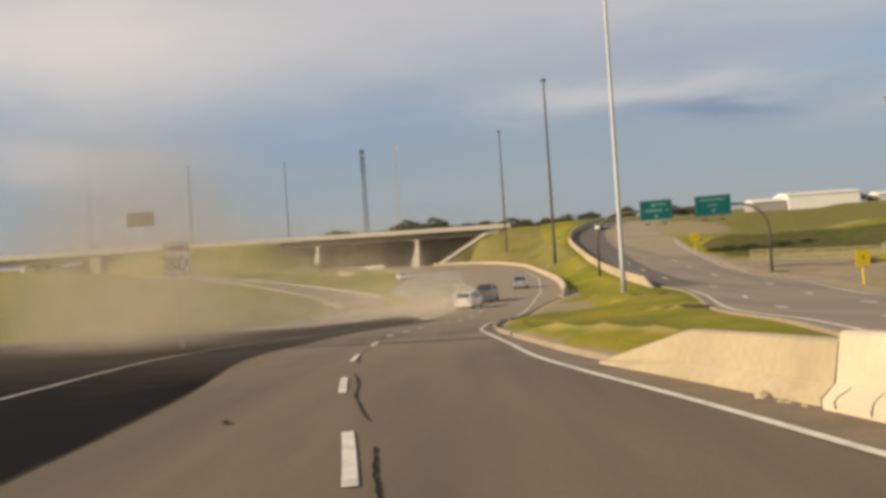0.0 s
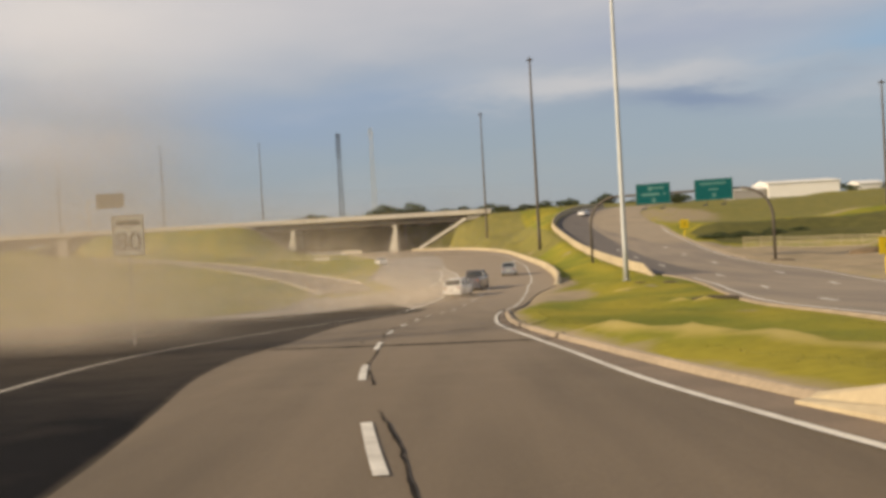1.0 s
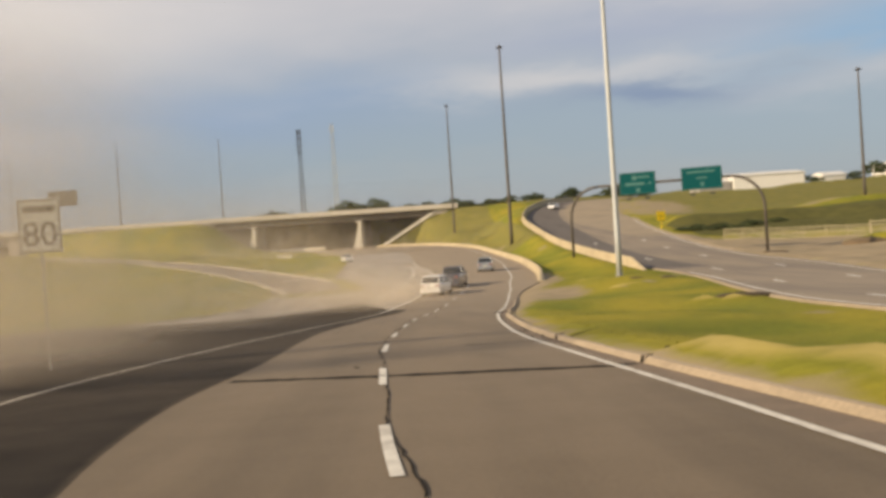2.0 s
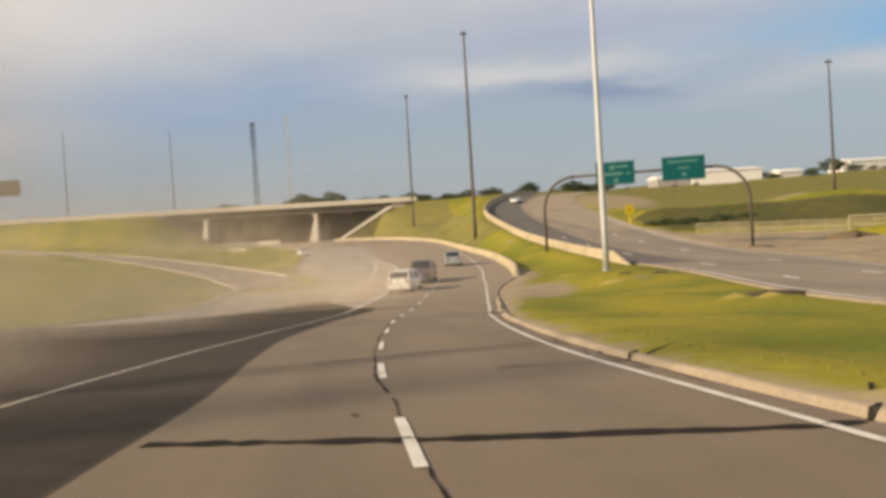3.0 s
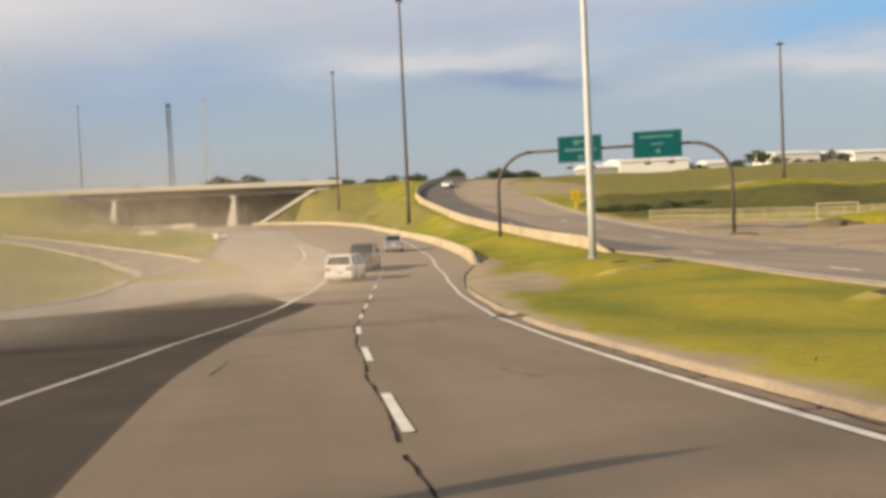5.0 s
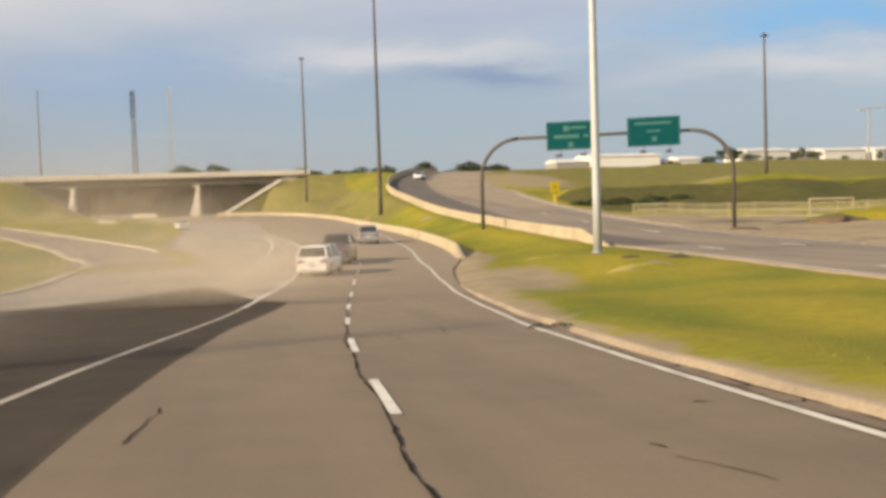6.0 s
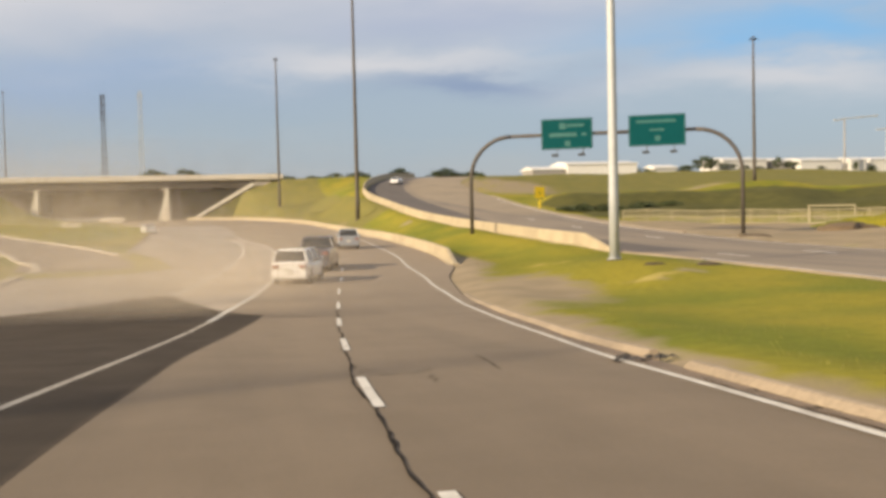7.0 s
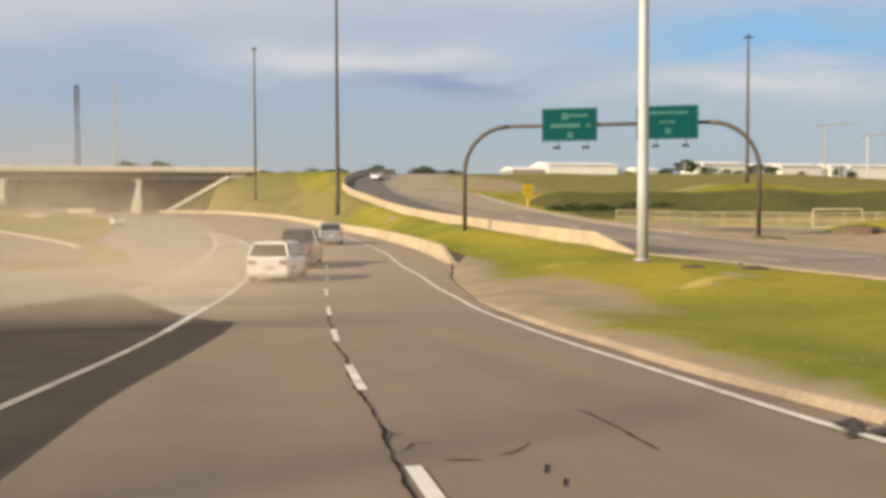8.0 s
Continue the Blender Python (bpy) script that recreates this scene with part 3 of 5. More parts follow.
# ---- pavements ----
def strip_mesh(name, left, right, height, y0, y1, mat, step=1.0, cols=14, skirt=0.25):
    """A paved sheet between two courses, with an edge that goes down into the ground."""
    ys = np.arange(y0, y1 + 1e-6, step)
    bm = bmesh.new()
    rows = []
    for y in ys:
        a, b = float(left(y)), float(right(y))
        row = []
        for k in range(cols + 1):
            x = a + (b - a) * k / cols
            row.append(bm.verts.new((x, y, float(height(x, y)))))
        rows.append(row)
    for a, b in zip(rows, rows[1:]):
        for k in range(len(a) - 1):
            bm.faces.new((a[k], a[k + 1], b[k + 1], b[k]))
    down = Vector((0, 0, skirt))
    for side in (0, -1):
        for a, b in zip(rows, rows[1:]):
            quad = [bm.verts.new(v) for v in (a[side].co, b[side].co, b[side].co - down, a[side].co - down)]
            bm.faces.new(quad if side else quad[::-1])
    ob = link_mesh(name, bm, mat)
    for p in ob.data.polygons:
        p.use_smooth = abs(p.normal.z) > 0.5
    return ob


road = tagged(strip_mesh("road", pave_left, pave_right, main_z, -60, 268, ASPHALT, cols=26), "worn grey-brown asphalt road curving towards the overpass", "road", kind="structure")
# paler far off: dust, plus haze and exposure painted into the colour
set_mask(road, "hazy_dusty", np.interp(plan_of(road)[1], (5, 15, 25, 45, 78), (0.12, 0.28, 0.45, 0.48, 0.85)))
side_road = tagged(strip_mesh("road", side_left, side_right, lambda x, y: side_z(y), -60, 258, PALE_ASPHALT, step=2.0), "grey asphalt road climbing beside a concrete barrier", "road", kind="structure")


def ribbon(bm, points, width, lift, skirt=0.0):
    """A flat band along points (x, y, z), lifted off its support."""
    pts = [Vector(p) for p in points]
    prev = None
    for i, p in enumerate(pts):
        d = pts[min(i + 1, len(pts) - 1)] - pts[max(i - 1, 0)]
        n = Vector((-d.y, d.x, 0)).normalized() * width / 2
        a, b = bm.verts.new(p + n + Vector((0, 0, lift))), bm.verts.new(p - n + Vector((0, 0, lift)))
        if prev:
            bm.faces.new((prev[1], b, a, prev[0]))
            if skirt:
                c, d2 = bm.verts.new(prev[0].co - Vector((0, 0, skirt))), bm.verts.new(a.co - Vector((0, 0, skirt)))
                bm.faces.new((prev[0], a, d2, c))
                c, d2 = bm.verts.new(prev[1].co - Vector((0, 0, skirt))), bm.verts.new(b.co - Vector((0, 0, skirt)))
                bm.faces.new((c, d2, b, prev[1]))
        prev = (a, b)
    return bm


bm = ribbon(bmesh.new(), RAMP, RAMP_HALF * 2, 0.006, 0.2)
tagged(link_mesh("road", bm, PALE_ASPHALT), "pale asphalt slip road between grass verges", "road", kind="structure")


def on_road(xf, y0, y1, step=1.0, dx=0.0):
    return [(float(xf(y)) + dx, y, float(main_z(float(xf(y)) + dx, y))) for y in np.arange(y0, y1 + 1e-6, step)]


# the strip between the edge line and the kerb is paler
bm = bmesh.new()
rows = []
for y in np.arange(-20, 63, 0.8):
    a, b = float(right_line(y)) + 0.09, float(pave_right(y)) + 0.02
    rows.append([bm.verts.new((a + (b - a) * k / 3, y, float(main_z(a + (b - a) * k / 3, y)) + 0.004)) for k in range(4)])
for a, b in zip(rows, rows[1:]):
    for k in range(3):
        bm.faces.new((a[k], a[k + 1], b[k + 1], b[k]))
part("hard_shoulder", bm, SHOULDER, road, "pinkish weathered asphalt shoulder")

# dark sheet with painted shadow on the left lanes, cut aslant before the gore
shadow_edge = course((-60, 0.2), (0, -0.9), (7, -1.28), (10.5, -1.6), (13.3, -2.0), (17.6, -2.62), (20.2, -2.8), (27, -2.62), (33.5, -2.78), (39, -2.78), (42.4, -2.6), (45.3, -2.4), (47.5, -2.2), (51.2, -1.87), (56, -1.15), (60.8, -0.43), (64, -0.1), (72, 1.0))
shadow_end = course((-19, 55), (-7.1, 65.2), (-5.5, 67.2), (-3.9, 70.2), (-3.0, 71.4), (-2.1, 67.3), (-1.15, 63.3), (-0.25, 61.6), (1.0, 60.2))


def build_left_shadow():
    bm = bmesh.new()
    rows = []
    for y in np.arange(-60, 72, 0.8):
        a, b = float(pave_left(y)) + 0.4, float(shadow_edge(y))
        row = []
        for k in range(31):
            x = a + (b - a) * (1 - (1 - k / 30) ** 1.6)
            yy = min(y, float(shadow_end(x)))
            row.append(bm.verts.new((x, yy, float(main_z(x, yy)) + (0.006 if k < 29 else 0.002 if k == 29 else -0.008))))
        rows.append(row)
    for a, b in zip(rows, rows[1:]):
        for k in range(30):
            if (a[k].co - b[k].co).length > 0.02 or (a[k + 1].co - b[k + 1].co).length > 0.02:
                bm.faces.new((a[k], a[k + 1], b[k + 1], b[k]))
    ob = part("dark_sheet", bm, SHADOW_ASPHALT, road, "dark asphalt sheet on the left lanes with a shadow in its colour", smooth=True)
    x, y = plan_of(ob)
    # lighter farther on, with hanging haze painted into the tone
    set_mask(ob, "hazy_dusty", np.interp(y, (6, 13, 20, 28, 36, 45, 60), (0.1, 0.3, 0.62, 0.84, 0.84, 0.78, 0.86)))
    # rim blends into the road, like the soft edge of the shadow
    set_mask(ob, "soft_worn", np.clip(1.0 - (shadow_edge(y) - x) / 0.16, 0, 1))
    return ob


build_left_shadow()

# pale paved gore between the parting lanes
bm = bmesh.new()
rows = []
for y in np.arange(63.5, 131, 1.0):
    a = float(gore_line(max(y, 70.8))) if y >= 70.8 else -1.25 - (y - 63.3) * 0.224
    b = float(left_line(y))
    rows.append([bm.verts.new((a + (b - a) * k / 4, y, float(main_z(0, y)) + 0.008)) for k in range(5)])
for a, b in zip(rows, rows[1:]):
    for k in range(4):
        bm.faces.new((a[k], a[k + 1], b[k + 1], b[k]))
part("gore", bm, GORE, road, "pale paved gore between the lanes")

# dusty pavement beyond the dark sheet, left of the gore
bm = bmesh.new()
rows = []
for y in np.arange(57, 200, 1.5):
    a = float(pave_left(y)) + 0.05
    b = float(gore_line(np.clip(y, 70.8, 137))) - 0.12 if y < 137 else float(left_line(y)) - 0.1
    row = []
    for k in range(11):
        x = a + (b - a) * k / 10
        yy = max(y, float(shadow_end(np.clip(x, -19, 0))) + 0.03) if y < 74 else y
        row.append(bm.verts.new((x, yy, float(main_z(x, yy)) + 0.004)))
    rows.append(row)
for a, b in zip(rows, rows[1:]):
    for k in range(10):
        bm.faces.new((a[k], a[k + 1], b[k + 1], b[k]))
part("shoulder", bm, DUSTY, road, "pale dusty asphalt")

# painted lines
for name, xf, y0, y1, w in (("edge_line", right_line, -60, 267, 0.10), ("edge_line", left_line, -60, 60, 0.11), ("gore_edge_line", left_line, 60, 140, 0.15), ("edge_line", left_line, 140, 240, 0.12), ("gore_edge_line", gore_line, 70.8, 131, 0.16)):
    part(name, ribbon(bmesh.new(), on_road(xf, y0, y1), w, 0.011), FADED_PAINT if name == "edge_line" and xf is left_line else PAINT, road)
dash_y = [-7.3, -1.4, 4.7, 10.55, 16.9, 22.8, 28.85, 34.6, 40.5, 46.2, 52.3, 58.2, 64.1, 70.0, 75.9, 81.8]
for y in dash_y:
    part("lane_dash", ribbon(bmesh.new(), on_road(lane_line, y - 1.2, y + 1.2, 0.4), 0.10, 0.011), PAINT, road)
for dx in (0.27, 0.68):
    for y in np.arange(-32.0, 140, 18.0):
        pts = [(float(side_left(v)) * (1 - dx) + float(side_right(v)) * dx, v, float(side_z(v))) for v in np.arange(y, y + 3.1, 1.0)]
        part("lane_dash", ribbon(bmesh.new(), pts, 0.22, 0.012), PAINT, side_road)
part("edge_line", ribbon(bmesh.new(), [(float(side_left(v)) + 0.5, v, float(side_z(v))) for v in np.arange(-60, 78, 2.0)], 0.16, 0.012), PAINT, side_road)
part("edge_line", ribbon(bmesh.new(), [(float(side_right(v)) - 0.6, v, float(side_z(v))) for v in np.arange(-60, 180, 2.0)], 0.16, 0.012), PAINT, side_road)

# the lane beside the barrier was laid in darker asphalt
bm = bmesh.new()
rows = []
for y in np.arange(82, 256.5, 2.0):
    a, b = float(side_left(y)) + 0.05, float(side_left(y)) + 0.36 * float(side_right(y) - side_left(y))
    rows.append([bm.verts.new((a + (b - a) * k / 4, y, float(side_z(y)) + 0.006)) for k in range(5)])
for a, b in zip(rows, rows[1:]):
    for k in range(4):
        bm.faces.new((a[k], a[k + 1], b[k + 1], b[k]))
part("dark_sheet", bm, MID_ASPHALT, side_road, "darker asphalt lane beside the barrier")

# blown soil lies over the rest of its width on the climb
bm = bmesh.new()
rows = []
for y in np.arange(140, 256.5, 2.0):
    w = float(side_right(y) - side_left(y))
    a, b = float(side_left(y)) + w * (0.72 - 0.30 * min(1.0, (y - 140) / 40)), float(side_right(y)) - 0.1
    rows.append([bm.verts.new((a + (b - a) * k / 6, y, float(side_z(y)) + 0.008)) for k in range(7)])
for a, b in zip(rows, rows[1:]):
    for k in range(6):
        bm.faces.new((a[k], a[k + 1], b[k + 1], b[k]))
part("blown_soil", bm, DIRT, side_road, "tan blown soil over the old asphalt")

# sealed cracks
rng = random.Random(7)


def crack(points, width):
    """A ragged sealed crack on the main road, wider and narrower along its way."""
    pts = []
    for (x0, y0), (x1, y1) in zip(points, points[1:]):
        n = max(2, int(math.hypot(x1 - x0, y1 - y0) / 0.16))
        for s in range(n):
            pts.append((x0 + (x1 - x0) * s / n + rng.uniform(-0.014, 0.014), y0 + (y1 - y0) * s / n + rng.uniform(-0.02, 0.02)))
    pts.append(points[-1])
    bm = bmesh.new()
    prev = None
    for i, (x, y) in enumerate(pts):
        d = Vector((pts[min(i + 1, len(pts) - 1)][0] - pts[max(i - 1, 0)][0], pts[min(i + 1, len(pts) - 1)][1] - pts[max(i - 1, 0)][1], 0))
        n = Vector((-d.y, d.x, 0)).normalized() * width * rng.uniform(0.15, 0.52)
        p = Vector((x, y, float(main_z(x, y)) + 0.0085))
        pair = (bm.verts.new(p + n), bm.verts.new(p - n))
        if prev:
            bm.faces.new((prev[1], pair[1], pair[0], prev[0]))
        prev = pair
    part("sealed_crack", bm, SEAL, road)


def beside_lane(y):
    """The long joint crack runs right of the dashes at first, then crosses to their left."""
    return float(lane_line(y)) + float(np.interp(y, (0, 11, 18, 24, 29, 45, 55), (0.20, 0.17, 0.06, 0.02, -0.09, -0.08, -0.02))) + 0.03 * math.sin(y * 1.3)


for a, b in ((1, 5.5), (6.5, 13.0), (15, 26), (26, 33), (33, 44), (43, 52), (52, 66)):
    crack([(beside_lane(y), y) for y in np.arange(a, b, 0.5)], 0.034)
crack([(-2.65, 23.5), (-0.38, 22.72), (1.27, 22.3), (2.45, 22.0), (2.8, 22.05)], 0.26)
crack([(0.9, 28.04), (1.3, 27.95), (2.19, 27.76), (2.52, 27.8)], 0.05)
crack([(float(right_line(y)) + 0.10 + 0.03 * math.sin(y * 2.1), y) for y in np.arange(27.5, 46, 1.2)], 0.03)
crack([(float(right_line(y)) + 0.30 + 0.04 * math.sin(y * 1.7), y) for y in np.arange(25, 46, 1.2)], 0.035)
for y in (26.8, 29.9, 31.6, 33.1, 35.4, 37.2, 38.6, 39.6, 41.3, 43.5, 44.6):
    crack([(float(right_line(y)) + 0.08, y), (float(right_line(y)) + 0.22, y - 0.08), (float(pave_right(y)) - 0.03, y + 0.05)], 0.045)
crack([(1.83, 49.3), (1.79, 48.6), (1.72, 48.0), (1.65, 47.43)], 0.024)
crack([(0.66, 47.58), (0.8, 47.67), (0.98, 47.96)], 0.02)
crack([(0.84, 47.2), (0.75, 46.99)], 0.02)
crack([(0.80, 46.81), (0.73, 46.62)], 0.018)
crack([(0.30, 47.56), (0.52, 47.44)], 0.02)
crack([(0.12, 47.9), (0.24, 48.15), (0.36, 48.1)], 0.02)
crack([(0.10, 48.3), (0.20, 48.62), (0.24, 48.5)], 0.018)
crack([(-2.29, 40.56), (-2.26, 40.3), (-2.32, 39.9), (-2.39, 38.8)], 0.022)
crack([(1.0, 37.4), (1.05, 37.25)], 0.03)
crack([(0.99, 36.94), (1.1, 36.7), (1.22, 36.2)], 0.02)
crack([(2.0, 38.92), (2.14, 38.86)], 0.03)


# ---- kerbs ----
def kerb(points, width=0.17, height=0.085, mat=KERB):
    """A kerb with a sloping face along points on the road's edge."""
    bm = bmesh.new()
    pts = [Vector(p) for p in points]
    rings = []
    for i, p in enumerate(pts):
        d = pts[min(i + 1, len(pts) - 1)] - pts[max(i - 1, 0)]
        n = Vector((d.y, -d.x, 0)).normalized()          # away from the road, on its right
        wob = 0.015 * noise.noise((p.x * 0.7, p.y * 0.7, 1.0))
        rings.append([p + n * o + Vector((0, 0, h)) for o, h in ((-0.02, -0.2), (0.0, 0.012), (0.06, height * 0.85 + wob), (0.10, height + wob), (width - 0.03, height + wob), (width, height - 0.03), (width, -0.2))])
    loft(bm, rings)
    return tagged(link_mesh("kerb", bm, mat), "weathered pale concrete kerb along the road edge", "kerb", kind="structure")


kerb(on_road(pave_right, 11.3, 47.1, 0.8))
kerb([(x, y, z - 0.07 * max(0.0, (y - 60) / 7.0)) for x, y, z in on_road(pave_right, 47.8, 67, 0.8)])
kerb(on_road(pave_left, -60, 68, 0.8)[::-1])
kerb(on_road(pave_left, 68, 88.5, 0.8)[::-1], 0.55, 0.10, KERB_PALE)
kerb(on_road(pave_left, 99, 230, 1.5)[::-1], 0.3)


def beside(points, offset):
    """A course parallel to another, to its right."""
    pts = [Vector(p) for p in points]
    out = []
    for i, p in enumerate(pts):
        d = pts[min(i + 1, len(pts) - 1)] - pts[max(i - 1, 0)]
        out.append(p + Vector((d.y, -d.x, 0)).normalized() * offset)
    return out


kerb(beside([p for p in RAMP if p[1] > 99], RAMP_HALF), 0.5, 0.10, KERB_PALE)
kerb(([Vector((-9.6, 88.0, -3.05)), Vector((-10.4, 92.5, -3.0))] + beside([p for p in RAMP if p[1] > 96], -RAMP_HALF))[::-1], 0.5, 0.10, KERB_PALE)
kerb([(float(side_right(y)), y, float(side_z(y))) for y in np.arange(100, 187, 2.0)], 0.3)
kerb([(float(side_left(y)), y, float(side_z(y))) for y in np.arange(-60, 84, 1.5)][::-1], 0.3, 0.08)


def gully(points):
    """A dark eroded gully that runs on from a crack, over the kerb and into the grass."""
    course_pts = []
    for (x0, y0), (x1, y1) in zip(points, points[1:]):
        for f in np.arange(0, 1, 0.125):
            x, y = x0 + f * (x1 - x0), y0 + f * (y1 - y0)
            off = x - float(pave_right(y))             # the road, then the kerb's top, then the grass
            z = float(main_z(x, y)) + 0.012 if off < 0 else float(main_z(x, y)) + 0.095
            course_pts.append((x, y, z if off < 0.17 else float(ground_z(x, y)) + 0.012))
    bm = ribbon(bmesh.new(), course_pts, 0.05, 0.004)
    part("gully", bm, SEAL, ground, "dark eroded gully through the kerb")


gully([(2.82, 22.05), (3.0, 22.2), (3.25, 22.8), (3.6, 23.5)])
gully([(2.53, 27.78), (2.62, 27.86), (2.78, 28.15), (3.1, 28.45), (3.7, 28.9)])


# ---- concrete barriers ----
def barrier_mesh(length, height=0.82, nose=0.0):
    """A safety-shape block from x=0 to x=length; nose: the stretch at its start that slopes to the ground."""
    bm = bmesh.new()
    shape = [(-0.30, -0.12), (-0.30, 0.08), (-0.17, 0.30), (-0.10, 0.97), (-0.07, 1.0), (0.07, 1.0), (0.10, 0.97), (0.17, 0.30), (0.30, 0.08), (0.30, -0.12)]
    xs = [0.0, length - 0.04, length] if not nose else [0.0, nose * 0.5, nose, length - 0.04, length]
    rings = []
    for i, x in enumerate(xs):
        k = 1.0 if not nose or x >= nose else 0.12 + 0.88 * x / nose
        inset = 0.97 if i == len(xs) - 1 or (i == 0 and not nose) else 1.0
        rings.append([(x, a * inset, (b * height if b < 0 else b * height * k) * (inset if b > 0.9 else 1)) for a, b in shape])
    if not nose:
        rings.insert(1, [(0.04, a, b * height) for a, b in shape])
    loft(bm, rings)
    return bm


def barrier_line(points, length, label, group, height=0.82, nose_last=0.0):
    """Blocks end to end along points (x, y, z)."""
    pts = [Vector(p) for p in points]
    run = [0.0]
    for a, b in zip(pts, pts[1:]):
        run.append(run[-1] + (b - a).length)

    def along(s):
        i = max(0, min(len(run) - 2, int(np.searchsorted(run, s)) - 1))
        return pts[i].lerp(pts[i + 1], (s - run[i]) / (run[i + 1] - run[i]))
    count = int(run[-1] // length)
    first = None
    for k in range(count):
        a, b = along(k * length), along((k + 1) * length)
        d = b - a
        m = Matrix.Translation(a) @ d.to_track_quat("X", "Z").to_matrix().to_4x4()
        nose = nose_last and k == 0
        if nose:
            ob = link_mesh("concrete_barrier", barrier_mesh(length - 0.03, height, nose_last), CONCRETE)
            tagged(ob, label + ", with a sloped end", "barrier", group)
            ob.matrix_basis = m
        elif first is None:
            first = link_mesh("concrete_barrier", barrier_mesh(length - 0.03, height), CONCRETE)
            tagged(first, label, "barrier", group)
            first.matrix_basis = m
        else:
            copy_thing(first, m)


# the stretch by the near kerb: a sloped end block, then taller blocks that stand a little forward of it
def edge_block(a, b, nose, height, label, mat=WORN_CREAM, cracks=()):
    """A block with its own flared foot, upright stem and dark foot cracks, from plan point a to b."""
    za, zb = float(main_z(*a)) + 0.03, float(main_z(*b)) + 0.03
    d = Vector((b[0] - a[0], b[1] - a[1], zb - za))
    t = thing("concrete_barrier", (*a, za), label, "barrier", "barriers at the road edge")
    t.matrix_basis = Matrix.Translation((*a, za)) @ d.to_track_quat("X", "Z").to_matrix().to_4x4()
    length = d.length - 0.05
    xs = [0.0, nose * 0.5, nose, length - 0.04, length] if nose else [0.0, 0.04, length - 0.04, length]
    for name, outline in (("foot", ((-0.30, -0.12), (-0.30, 0.08), (-0.17, 0.30), (0.17, 0.30), (0.30, 0.08), (0.30, -0.12))),
                          ("stem", ((-0.168, 0.302), (-0.10, 0.96), (-0.065, 1.0), (0.065, 1.0), (0.10, 0.96), (0.168, 0.302)))):
        rings = []
        for x in xs:
            k = 1.0 if not nose or x >= nose else 0.12 + 0.88 * x / nose
            inset = 0.96 if x == length or (x == 0.0 and not nose) else 1.0
            rings.append([(x, u * inset, v * height * (k if v > 0 else 1)) for u, v in outline])
        part(name, loft(bmesh.new(), rings), mat, t)
    r = random.Random(round(length * 100))
    for at in cracks:
        for side in (-1, 1):
            pts = [(at + r.uniform(-0.05, 0.05), side * (0.302 if v < 0.1 else 0.302 - 0.13 * (v - 0.08) / 0.22), v * height) for v in (0.0, 0.08, 0.16, 0.24, 0.29)]
            part("crack", tube(bmesh.new(), pts, [0.008, 0.007, 0.005, 0.004, 0.002], 5), SEAL, t, "dark crack in the foot")
    return t


edge_block((3.98, 11.55), (5.03, 5.75), 2.7, 0.49, "cream concrete barrier block with a sloped end and chipped foot", CONCRETE)
edge_block((4.99, 5.65), (5.62, 1.4), 0.0, 0.57, "pale cream concrete barrier block with a cracked foot", cracks=(0.25, 0.75, 2.6))
edge_block((5.63, 1.35), (6.6, -4.0), 0.0, 0.57, "pale cream concrete barrier block with a cracked foot")
edge_block((6.61, -4.05), (7.9, -10.0), 0.0, 0.57, "pale cream concrete barrier block with a cracked foot")
chips = random.Random(21)
for k in range(4):
    s = chips.uniform(0.03, 0.08)
    f = chips.uniform(0.82, 1.0)
    bm = bmesh.new()
    bmesh.ops.create_icosphere(bm, subdivisions=1, radius=s)
    for v in bm.verts:
        v.co = Vector((v.co.x * chips.uniform(0.7, 1.5), v.co.y * chips.uniform(0.7, 1.3), v.co.z * chips.uniform(0.4, 0.8)))
    ob = tagged(link_mesh("concrete_chip", bm, CONCRETE), "cream chip broken off the barrier foot", "rubble", "chips at the barrier foot")
    x, y = 3.98 + 1.05 * f - 0.38, 11.55 - 5.8 * f
    ob.location = (x, y, float(main_z(x, y)) + s * 0.2)

main_bar = [(9.3, 82.4), (9.95, 87), (10.7, 95), (11.8, 117), (12.4, 150), (12.2, 187), (10.6, 205), (7.4, 222), (2.2, 235), (-4.5, 243), (-12.8, 247.0)]
barrier_line([(x, y, float(road_z(y)) + 0.01) for x, y, _ in polyline([(x, y, 0) for x, y in main_bar], 1.0)], 6.0, "sunlit cream concrete barrier along the curving road", "barriers along the main road", 0.56, 4.2)
side_bar = [(16.4, 80.0), (16.7, 100), (17.8, 125), (19.1, 158), (20.7, 191), (22.1, 202), (24.3, 213), (28.0, 225), (32.3, 236.5), (41.3, 246.8)]
barrier_line([(x, y, float(side_z(y)) + 0.06) for x, y, _ in polyline([(x, y, 0) for x, y in side_bar], 1.0)], 6.0, "sunlit cream concrete barrier beside the climbing road", "barriers along the side road", 0.85, 4.6)


# ---- light poles ----
FOOTING = material("soiled_concrete", (0.15, 0.12, 0.08), 0.95, spread=0.25, coarse=1.5, fine=9, bump=0.4)


